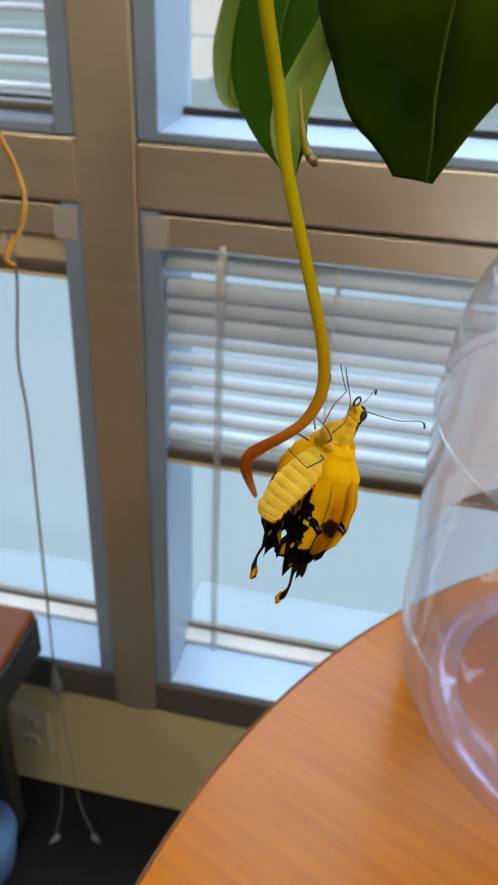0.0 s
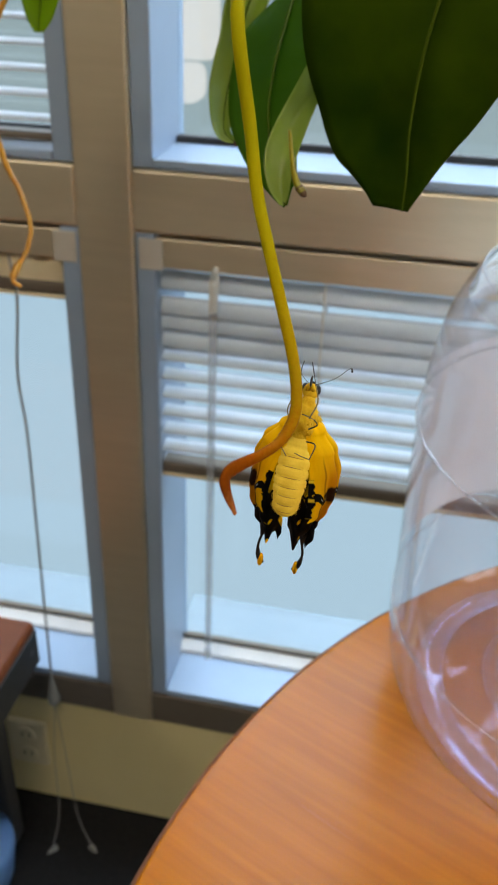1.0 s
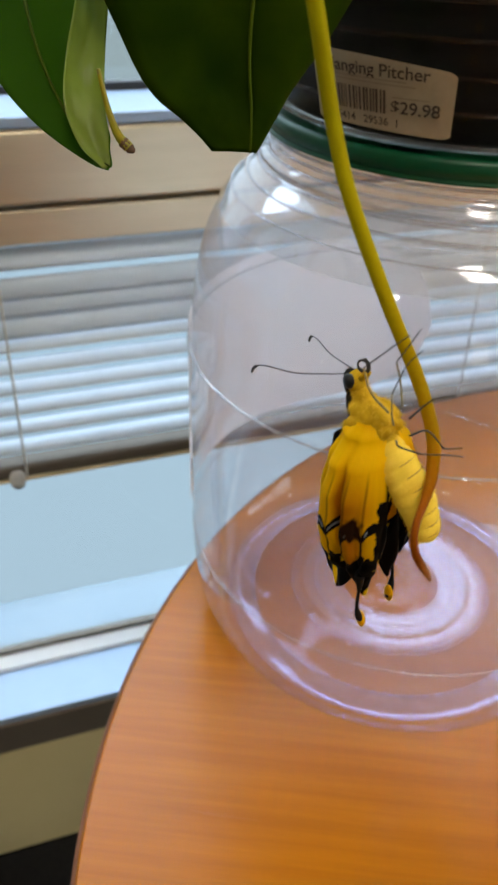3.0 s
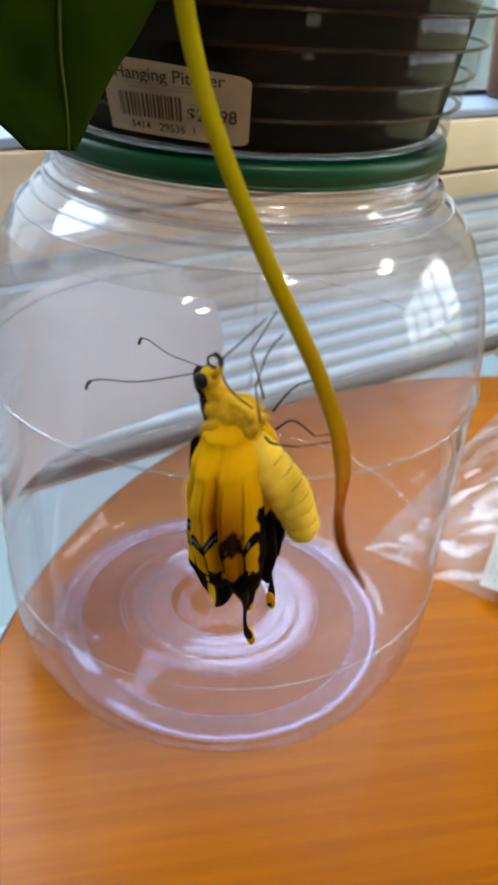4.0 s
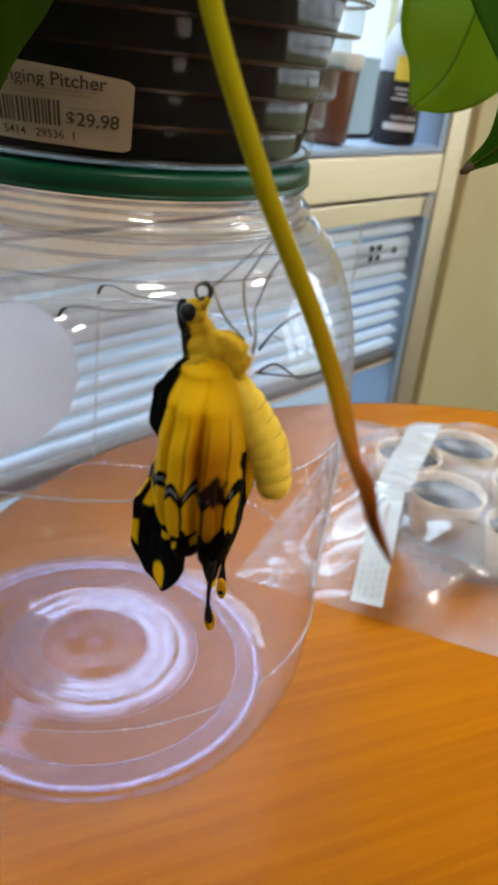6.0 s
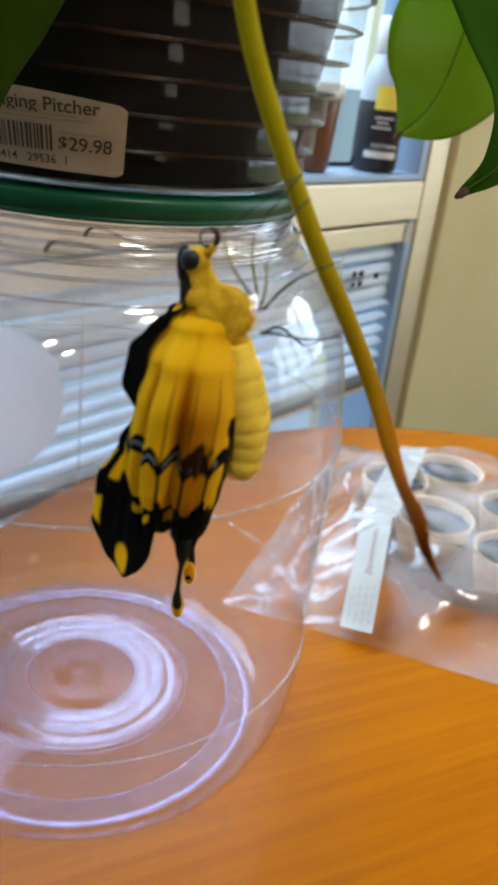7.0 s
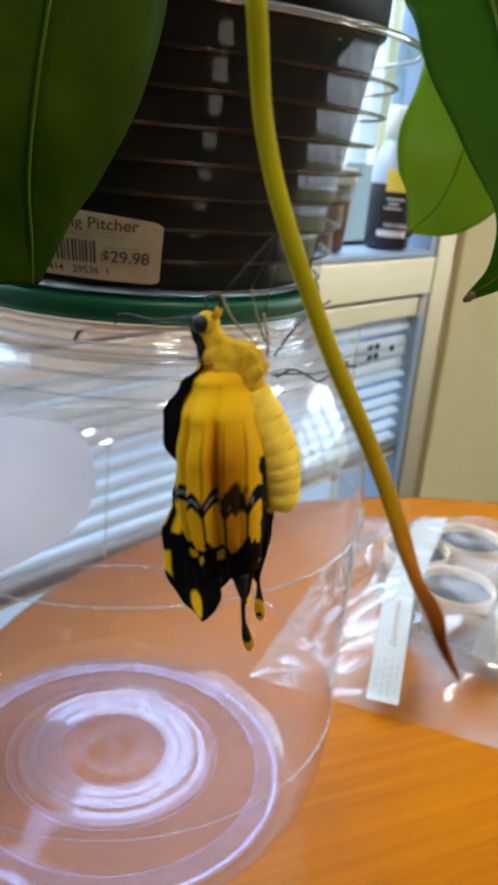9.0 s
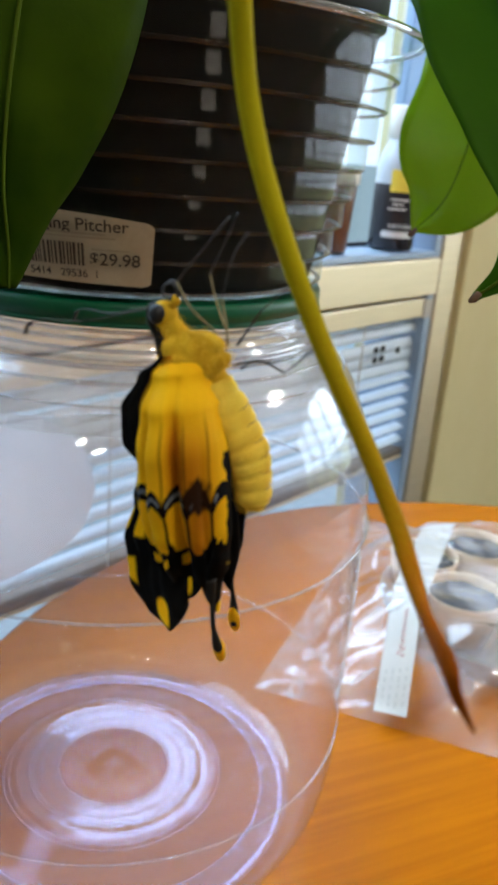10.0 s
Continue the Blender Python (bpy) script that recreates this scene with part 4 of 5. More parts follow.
part("hook_tendril", tube(smooth_path([(0.008, -0.19, 1.21), (-0.032, -0.21, 1.13), (-0.022, -0.218, 1.068), (-0.0092, -0.223, 1.044), (0.001, -0.233, 1.023), (0.0008, -0.243, 1.0065), (-0.0048, -0.251, 0.995), (-0.0058, -0.256, 0.987), (0.0005, -0.257, 0.9835)], 5),
                          [0.0022 - 0.0006 * k / 40 + (0.0012 if 28 < k < 34 else 0) for k in range(41)], 10), M_ORANGE, plant, "orange hooked tendril", smooth=True)
for _k in range(7):
    _a = _k * 0.9
    part("stalk", tube(smooth_path([(JX + 0.02 * math.cos(_a), JY + 0.02 * math.sin(_a), 1.232), (JX + 0.03 * math.cos(_a), JY + 0.03 * math.sin(_a), 1.26), (JX + 0.045 * math.cos(_a), JY + 0.045 * math.sin(_a), 1.292)], 4), 0.003, 8), M_STEM, plant, smooth=True)

# the tendril on which the butterfly sits; it swings, so it has its own origin at the top
STEM_TOP = Vector((0.2240, -0.5647, 1.2170))
STEM = [
    (0.2312, -0.5751, 1.1913),
    (0.2259, -0.6043, 1.1869),
    (0.2286, -0.6076, 1.1643),
    (0.2303, -0.6114, 1.1517),
    (0.2345, -0.6177, 1.1349),
    (0.2379, -0.6245, 1.1215),
    (0.2383, -0.6301, 1.1134),
    (0.2354, -0.6359, 1.1098),
    (0.2312, -0.6415, 1.1094),
    (0.2275, -0.6462, 1.1101),
    (0.2244, -0.6506, 1.1104),
    (0.2243, -0.6520, 1.1079),
    (0.2261, -0.6537, 1.1034),
]
_line = smooth_path([Vector(q) - STEM_TOP for q in STEM], 8)
_up = smooth_path([Vector((0.41, -0.36, 1.29)) - STEM_TOP, Vector((0.33, -0.46, 1.27)) - STEM_TOP, Vector((0.255, -0.545, 1.225)) - STEM_TOP, _line[0], _line[4]], 8)
tendril = new("tendril")
tendril.empty_display_size = 0.01
tendril.parent = plant
_g = _up[:-9] + _line
_n, _f = len(_g), len(_up) - 9
_rad, _flat = [], []
for _k in range(_n):
    _e = max(0, _k - _f) / (_n - _f)
    _r = 0.00142 - 0.00020 * min(1, _e / 0.58)
    _r += 0.00056 * step(0.66, 0.84, _e)
    if _e > 0.86:
        _r = 0.00022 + (_r - 0.00022) * (1 - (_e - 0.86) / 0.14) ** 0.75
    _rad.append(_r)
    _flat.append(1 - 0.62 * min(1, max(0, _e - 0.55) / 0.2))
rod("stem", _g, _rad, M_STEM_RAMP, tendril, "yellow-green tendril withering to a curled brown tip", _flat, Vector((0.86, -0.51, 0)))
for _k in (18, 30, 41):
    part("node_ring", tube([_line[_k], _line[_k] * 0.85 + _line[_k + 1] * 0.15], 0.00135 - 0.000004 * _k, 14), M_STEM, tendril, smooth=True)

# ---- the butterfly ----
fly = thing("butterfly", pose(0, 0, 0), "freshly emerged yellow and black swallowtail butterfly with limp wings", "butterfly")
MM = 0.00119


def add_blob(bm, radii, centre, n=24, rough=0.0, tilt=0.0, roll=0.0):
    """A lumpy ellipsoid in mm, tilted about x and rolled about y."""
    q = Matrix.Rotation(radians(roll), 3, "Y") @ Matrix.Rotation(radians(tilt), 3, "X")
    for v in bmesh.ops.create_uvsphere(bm, u_segments=n, v_segments=n // 2, radius=1.0)["verts"]:
        k = 1 + rough * noise.noise(v.co * 4 + Vector(centre) * 900)
        v.co = (Vector(centre) + q @ Vector([v.co[j] * radii[j] * k for j in range(3)])) * MM
    return bm


def blob(radii, centre, n=24, rough=0.0, tilt=0.0, roll=0.0):
    return add_blob(bmesh.new(), radii, centre, n, rough, tilt, roll)


YELLOW, AMBER, BLACK, GREY, UMBER, PALE = (0.95, 0.54, 0.001), (0.46, 0.16, 0.002), (0.005, 0.005, 0.005), (0.22, 0.24, 0.27), (0.022, 0.008, 0.003), (0.80, 0.55, 0.03)


def mixed(a, b, t):
    t = max(0.0, min(1.0, t))
    return tuple(p + (q - p) * t for p, q in zip(a, b))


def hump(x, c, w):
    return math.exp(-((x - c) / w) ** 2)


def wing(name, fn, nu, nv, colour, label):
    """A limp wing sheet: fn(u, v) in mm; colour(u, v) gives the colour of the scales and any painted fold shade."""
    bm = bmesh.new()
    g = [[bm.verts.new(Vector(fn(i / nu, j / nv)) * MM) for j in range(nv + 1)] for i in range(nu + 1)]
    for i in range(nu):
        for j in range(nv):
            bm.faces.new((g[i][j], g[i + 1][j], g[i + 1][j + 1], g[i][j + 1]))
    ob = part(name, bm, M_WING, fly, label, smooth=True)
    at = ob.data.attributes.new("pattern", "FLOAT_COLOR", "POINT")
    k = 0
    for i in range(nu + 1):
        for j in range(nv + 1):
            at.data[k].color = (*colour(i / nu, j / nv), 1)
            k += 1
    return ob


def lerp_table(rows, z):
    for (z0, a0), (z1, a1) in zip(rows, rows[1:]):
        if z1 <= z <= z0:
            t = (z0 - z) / (z0 - z1)
            t = t * t * (3 - 2 * t)
            return a0 + (a1 - a0) * t
    return rows[0][1] if z > rows[0][0] else rows[-1][1]


HA = [(2, 3.0), (0, 5.0), (-4, 8.0), (-9, 9.6), (-14, 9.7), (-18, 8.8), (-22, 7.0), (-27, 4.6)]
HB = [(2, 2.8), (0, 3.8), (-4, 5.2), (-9, 6.2), (-14, 6.5), (-18, 6.3), (-22, 5.6), (-27, 4.4)]
LOBES = 6
hind_parts = []


def hind_bottom(u):
    return -24.0 - 1.1 * abs(math.sin(u * LOBES * math.pi)) - 1.2 * hump(u, 0.24, 0.1)


def hind(side):
    def at(u, v):
        z = 2.0 + (hind_bottom(u) - 2.0) * v
        a0 = -76 + 20 * v
        th = radians(a0 + (84 - a0) * u)
        a, b = lerp_table(HA, z), lerp_table(HB, z)
        r = 0.34 * abs(math.sin(u * LOBES * math.pi)) * step(0.35, 0.7, v)
        r -= 2.7 * hump(u, 0.41, 0.042) * step(0.0, 0.6, v) + 1.7 * hump(u, 0.70, 0.035) * step(0.0, 0.55, v) + 0.9 * hump(u, 0.22, 0.03) * step(0.2, 0.8, v)
        r += 0.35 * noise.noise(Vector((u * 6, v * 5, side))) 
        return (side * (a + r) * math.cos(th), -2.0 - (b + r) * math.sin(th), z + 0.25 * math.sin(u * 17) * v)

    def colour(u, v):
        z = 2.0 + (hind_bottom(u) - 2.0) * v
        wob = noise.noise(Vector((u * 22, z * 0.9, 3 + side)))
        q = (u * LOBES) % 1.0
        arch = 1 - (2 * q - 1) ** 2
        d = z - (-14.6 + 2.0 * arch + 0.25 * wob)
        # amber at u 0.41 and 0.70 paints shade into the pleat valleys
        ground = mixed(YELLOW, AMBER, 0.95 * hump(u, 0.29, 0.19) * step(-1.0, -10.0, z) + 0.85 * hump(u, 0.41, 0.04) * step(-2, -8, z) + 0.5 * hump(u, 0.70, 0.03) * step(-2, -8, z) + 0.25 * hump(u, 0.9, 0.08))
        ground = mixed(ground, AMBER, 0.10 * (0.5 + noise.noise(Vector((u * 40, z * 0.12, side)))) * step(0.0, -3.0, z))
        c = ground
        if d < 0.45:
            if d > -0.30:
                c = BLACK
            elif d > -0.78 and u > 0.12:
                c = mixed(GREY, BLACK, 0.75 * step(0.5, 0.05, abs(q - 0.5)) - 0.4 if abs(q - 0.5) < 0.36 else 1)
            elif d > -1.5:
                c = BLACK
            else:
                vein = min(q, 1 - q) * 23 / LOBES
                c = mixed(BLACK, mixed(YELLOW, AMBER, 1.0 * hump(u, 0.26, 0.14)), step(0.10, 0.32, vein))
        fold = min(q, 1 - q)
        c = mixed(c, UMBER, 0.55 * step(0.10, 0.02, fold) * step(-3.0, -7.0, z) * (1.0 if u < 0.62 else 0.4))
        dark = hump(u, 0.26, 0.11) * hump(z, -13.0, 2.3) + 0.55 * wob * hump(z, -13.6, 3.0) * hump(u, 0.27, 0.12)
        c = mixed(c, UMBER, step(0.34, 0.66, dark))
        low = -19.4 - 1.3 * arch + 0.7 * wob + 0.9 * hump(u, 0.15, 0.12)
        if z < low:
            c = BLACK
            if abs(z - low + 1.5) < 0.62 and abs(q - 0.5) < 0.20 and 0.35 < u:
                c = YELLOW
        edge = 0.055 + 0.03 * wob
        if u < edge and z < -9:
            c = mixed(BLACK, PALE, step(0.30, 0.42, noise.noise(Vector((1.7, z * 0.5, side * 3)))))
        return c
    return at, colour


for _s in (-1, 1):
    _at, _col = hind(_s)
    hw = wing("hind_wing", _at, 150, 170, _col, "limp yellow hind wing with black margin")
    hind_parts.append(hw)
    _root = Vector(_at(0.21, 0.96))
    _tl = smooth_path([_root, _root + Vector((_s * 0.1, 0.1, -2.8)), _root + Vector((_s * 0.6, 0.1, -6.0)), _root + Vector((_s * 0.1, 0.2, -8.8)), _root + Vector((_s * -1.0, 0.3, -10.4))], 6)
    _n = len(_tl)
    part("tail", tube([q * MM for q in _tl], [(1.0 - 0.7 * min(1, k / 7)) * MM if k < 13 else (0.28 + 0.36 * math.sin(math.pi * (k - 13) / (_n - 13))) * MM for k in range(_n)], 10), M_WING_B, hw, "black tail", smooth=True)
    part("tail_spot", blob((0.66, 0.80, 1.7), tuple(_tl[-4]), 14, tilt=4), M_WING_Y, hw, "yellow spot on the tail", smooth=True)



def inner_flap(side):
    """The black inner margin of a hind wing, hanging beside and below the abdomen."""
    def at(u, v):
        z = -7.5 - (20.5 - 1.8 * math.sin(u * 9 + side)) * v
        xo = 3.2 + 3.6 * step(0.25, 0.7, v) - 1.6 * step(0.8, 1.0, v)
        xi = 1.2 - 0.7 * step(0.35, 0.7, v) + 0.7 * step(0.88, 1.0, v)
        y = 2.9 - 1.8 * v + 0.8 * math.sin(u * 7 + v * 4) * step(0.2, 0.6, v) - 1.2 * step(0.7, 1.0, v)
        return (side * (xo + (xi - xo) * u), y, z)

    def colour(u, v):
        w = noise.noise(Vector((u * 3.5 + side, v * 7, 2.5)))
        spot = step(0.40, 0.46, w) * step(0.08, 0.2, v)
        return mixed(BLACK, YELLOW, spot)
    return at, colour


for _s in (-1, 1):
    _at, _col = inner_flap(_s)
    hind_parts.append(wing("hind_wing_margin", _at, 40, 90, _col, "black inner margin of the hind wing with yellow spots"))

FD = [(2.5, -6.0), (0.5, -8.8), (-3, -11.4), (-7, -11.8), (-10.5, -10.0), (-14, -11.6), (-20, -14.2), (-25, -14.4), (-29, -13.4), (-33.5, -11.4)]
fore_wings = []


def fore(side):
    def at(u, v):
        z = 2.5 - (33.5 - 3.2 * (2 * abs(u - 0.48)) ** 4 * step(0.6, 1.0, v)) * v + 0.5 * math.sin(u * 9) * v
        yd = lerp_table(FD, z)
        y0 = -4.2 - 2.4 * v
        x = 1.4 + 2.8 * math.sin(math.pi * min(1, v * 1.3 + 0.05)) * (1 - 0.55 * u) + 0.7 * noise.noise(Vector((u * 4, v * 7, side))) + 0.22 * math.sin(u * 34) * step(1.0, 0.5, v)
        x += step(0.65, 1.0, v) * (1.5 + 1.3 * math.sin(u * 5))
        return (side * x, y0 + (yd - y0) * u, z)

    def colour(u, v):
        z = 2.5 - 34.5 * v
        w = noise.noise(Vector((u * 9, z * 0.5, 5 + side)))
        if z > -11 + 2 * w:
            rib = 0.5 + 0.5 * math.sin(u * 62 + w)
            c = mixed(mixed((0.42, 0.22, 0.006), UMBER, 0.75 * step(0.45, 1, rib)), AMBER, step(0.45, 0.15, u))
            return mixed(c, BLACK, step(0.58, 0.68, u + 0.06 * w))
        if z > -20.5:
            lane = u * 3.4 + 0.12 * w
            k = int(lane)
            f = lane - k
            top, low = ((-11.0, -19.4), (-12.0, -17.0), (-13.4, -20.0), (-16.0, -19.2))[min(k, 3)]
            inside = step(0.16, 0.30, f) * step(0.90, 0.76, f) * step(top + 0.3, top - 0.3, z + w) * step(low - 0.3, low + 0.3, z + w)
            return mixed(BLACK, YELLOW, inside)
        c = BLACK
        c = mixed(c, YELLOW, step(1.15, 0.8, math.hypot((u - 0.52) * 8, (z + 29.6) / 1.5 * 0.8)))
        return mixed(c, YELLOW, 0.9 * step(0.88, 0.93, u + 0.03 * w) * step(-23.6, -24.4, z) * step(-28.8, -28.0, z))
    return at, colour


for _s in (-1, 1):
    _at, _col = fore(_s)
    fore_wings.append(wing("fore_wing", _at, 90, 150, _col, "black fore wing with yellow spots"))

LUMPS = [((2.7, 4.2, 2.6), (0, -1.9, 2.2), -18, 0), ((3.2, 3.0, 3.2), (0, -2.2, -0.4), 0, 0), ((1.1, 2.6, 1.2), (1.4, 0.2, 0.2), 30, 8), ((1.1, 2.6, 1.2), (-1.4, 0.2, 0.2), 30, -8),
         ((1.9, 2.1, 2.2), (0, 0.6, -2.0), 0, 0), ((0.8, 2.0, 0.8), (1.3, 0.2, 3.4), -30, 0), ((0.8, 2.0, 0.8), (-1.3, 0.2, 3.4), -30, 0), ((1.2, 2.4, 2.6), (2.2, -3.2, -0.4), 12, 14), ((1.2, 2.4, 2.6), (-2.2, -3.2, -0.4), 12, -14),
         ((1.5, 1.7, 2.2), (0, -3.9, 4.6), 30, 0)]
_b = bmesh.new()
for _r, _c, _t, _ro in LUMPS:
    add_blob(_b, _r, _c, 22, 0.12, _t, _ro)
thorax = part("thorax", _b, M_FUR, fly, "furry yellow thorax", smooth=True)
_m = thorax.modifiers.new("skin", "REMESH")
_m.mode, _m.voxel_size, _m.use_smooth_shade = "VOXEL", 0.00022, True
_m = thorax.modifiers.new("soften", "SMOOTH")
_m.iterations, _m.factor = 14, 0.6
random.seed(11)
_b = bmesh.new()
for _r, _c, _t, _ro in LUMPS:
    _q = Matrix.Rotation(radians(_ro), 3, "Y") @ Matrix.Rotation(radians(_t), 3, "X")
    for _k in range(230):
        _d = Vector((random.gauss(0, 1), random.gauss(0, 1), random.gauss(0, 1))).normalized()
        _p = Vector(_c) + _q @ Vector([_d[j] * _r[j] for j in range(3)])
        _o = ((_q @ Vector([_d[j] / _r[j] for j in range(3)])).normalized() + Vector((0, 0.1, -0.9)) + 0.5 * Vector((random.uniform(-1, 1), random.uniform(-1, 1), random.uniform(-1, 1)))).normalized()
        _e = _o.orthogonal().normalized() * 0.028
        _f = _o.cross(_e)
        _v = [_b.verts.new((_p + _g) * MM) for _g in (_e, _f - _e * 0.5, -_f - _e * 0.5)] + [_b.verts.new((_p + _o * random.uniform(0.5, 1.15)) * MM)]
        for _g in ((0, 1, 3), (1, 2, 3), (2, 0, 3)):
            _b.faces.new([_v[i] for i in _g])
tagged(part("fur", _b, M_HAIR, thorax, "fine pale yellow hair"), kind="stuff")
part("back_stripe", blob((1.6, 1.2, 4.6), (0, -4.9, 1.8), 18, 0.12, 12), M_WING_B, fly, "black stripe along the back", smooth=True)
head = part("head", blob((1.7, 1.6, 1.8), (0, -4.8, 6.7), 20, 0.08), M_FUR, fly, "yellow head", smooth=True)
part("head_stripe", blob((1.3, 1.0, 2.4), (0, -6.0, 6.0), 16, 0.10, 10), M_WING_B, head, "black stripe on the head", smooth=True)
for _s in (-1, 1):
    part("eye", blob((0.8, 1.15, 1.2), (_s * 1.25, -5.3, 7.0), 18), M_EYE, head, "round black eye", smooth=True)
    part("palp", tube([Vector(q) * MM for q in ((_s * 0.6, -3.8, 7.6), (_s * 0.5, -3.2, 8.4), (_s * 0.4, -3.3, 9.0))], [0.0006, 0.0005, 0.0002], 8), M_FUR, head, smooth=True)
    _an = smooth_path([Vector(q) * MM for q in ((_s * 0.7, -5.8, 7.9), (_s * 2.2, -9.0, 7.4), (_s * 4.2, -13.4, 7.0), (_s * 6.0, -17.4, 7.6), (_s * 6.6, -19.0, 7.2), (_s * 6.8, -19.6, 6.2))], 6)
    part("antenna", tube(_an, [0.00010 + (0.00016 if k > len(_an) - 9 else 0) for k in range(len(_an))], 8), M_CHITIN, fly, "black clubbed antenna", smooth=True)
_co = [Vector((0.15 * k / 22, -3.8 + 1.2 * math.sin(k * 0.42) * (1 - k / 60), 9.5 + 1.2 * math.cos(k * 0.42) * (1 - k / 60))) * MM for k in range(24)]
part("proboscis", tube(_co, 0.00020, 8), M_CHITIN, head, "coiled black proboscis", smooth=True)
# the abdomen swings about its root
ABD_ROOT = Vector((0, 0.7, -2.2)) * MM
_ab = smooth_path([Vector(q) for q in ((0, -0.2, 0.6), (0, 0.7, -3.4), (0, 1.5, -7.4), (0, 1.6, -11.0), (0, 1.1, -14.4), (0, 0.7, -15.6))], 10)
_n = len(_ab) - 1


def abdomen_r(k):
    f = k / _n
    base = lerp_table([(0.0, 2.2), (-0.2, 2.75), (-0.45, 2.85), (-0.75, 2.3), (-0.93, 1.5), (-1.0, 0.7)], -f)
    return base * (1 - 0.10 * (1 - min(1, abs(math.sin(f * 10 * math.pi)) / 0.5)))


_b = tube([q * MM for q in _ab], [abdomen_r(k) * MM for k in range(_n + 1)], 24)
for v in _b.verts:
    v.co.x *= 1.2
abd = part("abdomen", _b, M_ABD, fly, "cream yellow segmented abdomen", smooth=True)
abd.matrix_basis = Matrix.Translation(ABD_ROOT)
for _k in range(2, 9):
    i = round(_n * _k / 10)
    d = (_ab[min(i + 1, _n)] - _ab[i - 1]).normalized()
    o = d.cross(Vector((1, 0, 0))).normalized()
    o = -o if o.y < 0 else o
    arc = [(_ab[i] + (Vector((1.2, 0, 0)) * math.sin(t) + o * math.cos(t)) * abdomen_r(i) * 0.99) * MM for t in [(-0.75 + 1.5 * q / 12) for q in range(13)]]
    part("segment_line", tube(arc, [0.00003 + 0.00008 * math.sin(math.pi * (k + 0.5) / 13) for k in range(13)], 6), M_BROWN, abd)
_b = bmesh.new()
for _k in range(1100):
    i = random.randrange(2, _n)
    _t = random.uniform(0, 2 * math.pi)
    _d = Vector((1.2 * math.cos(_t), math.sin(_t), 0))
    _p = _ab[i] + _d * abdomen_r(i) * 0.98
    _o = (_d + Vector((0, 0, -1.1)) + 0.5 * Vector((random.uniform(-1, 1), random.uniform(-1, 1), random.uniform(-1, 1)))).normalized()
    _e = _o.orthogonal().normalized() * 0.026
    _f = _o.cross(_e)
    _v = [_b.verts.new((_p + _g) * MM) for _g in (_e, _f - _e * 0.5, -_f - _e * 0.5)] + [_b.verts.new((_p + _o * random.uniform(0.35, 0.75)) * MM)]
    for _g in ((0, 1, 3), (1, 2, 3), (2, 0, 3)):
        _b.faces.new([_v[q] for q in _g])
tagged(part("fur", _b, M_HAIR, abd, "fine pale yellow hair"), kind="stuff")
LEGS = [[(1.4, 1.8, 4.4), (2.6, -0.6, 7.4), (2.2, -2.2, 10.6), (1.8, 1.6, 14.4), (1.2, 4.4, 17.2)], [(-1.4, 2.2, 4.2), (-2.4, 1.0, 7.5), (-1.4, 0.8, 11.0), (-0.8, 3.4, 15.0), (-0.4, 5.0, 17.6)],
        [(1.8, 3.0, 3.0), (3.0, 3.4, 5.4), (2.6, 3.0, 8.4), (1.8, 4.6, 13.0), (1.0, 6.4, 15.4)], [(-1.8, 3.2, 2.4), (-3.4, 4.6, 4.4), (-2.8, 6.4, 6.4), (-1.4, 9.6, 8.6), (-0.8, 10.6, 9.2)],
        [(1.8, 3.6, 0.6), (3.6, 5.4, 1.2), (3.0, 8.6, 1.0), (1.4, 12.4, 1.6), (0.6, 13.6, 1.4)], [(-1.8, 3.4, -0.4), (-3.8, 5.2, 0.2), (-3.4, 8.4, -1.4), (-1.8, 11.2, 0.6), (-0.8, 12.6, 1.8)]]
for _i, _l in enumerate(LEGS):
    lg = part("leg", tube([Vector(q) * MM for q in smooth_path(_l[:3], 4)], [0.00021 - 0.000009 * k for k in range(9)], 8), M_LEG if _i < 3 else M_CHITIN, fly, "thin leg gripping the tendril", smooth=True)
    part("foot", tube([Vector(q) * MM for q in smooth_path(_l[2:], 4)], 0.00011, 8), M_CHITIN, lg, smooth=True)

# ---- bottles on the window ledge ----
def turned(name, x, y, z, rows, label, category):
    t = thing(name, pose(x, y, z), label, category)
    for pn, prof, m in rows:
        part(pn, lathe(prof, 40), m, t, smooth=True)
    return t


bo = turned("drink_bottle", 1.325, 0.042, 1.0275, [("body", [(0.0001, 0.0), (0.033, 0.0), (0.0365, 0.004), (0.0365, 0.096), (0.036, 0.10)], M_BOTTLE),
            ("shoulder", [(0.0358, 0.1002), (0.0355, 0.125), (0.031, 0.145), (0.024, 0.158), (0.021, 0.166)], M_BOTTLE_TOP), ("cap", [(0.0205, 0.1665), (0.0235, 0.168), (0.0235, 0.212), (0.021, 0.216), (0.0001, 0.216)], M_WHITE)],
            "dark bottle with pale shoulder, cap and yellow note", "bottle")
for _z0, _z1, _m, _a0, _a1 in ((0.089, 0.122, M_YELLOW, 195, 250), (0.020, 0.030, M_PAPER, 185, 268), (0.0625, 0.0650, M_PAPER, 195, 240), (0.0695, 0.0720, M_PAPER, 205, 232), (0.0765, 0.079, M_PAPER, 200, 245)):
    part("sticky_note" if _m is M_YELLOW else "label_print", curved_patch(bmesh.new(), 0.0368, _a0, _a1, lambda u: _z0, lambda u: _z1, 12, 0.0006, 2), _m, bo, "yellow sticky note" if _m is M_YELLOW else "")
wrapped_text("NATURAL", 0.0098, 200, 0.0345, bo, M_PAPER, 0.0374, 0.0)
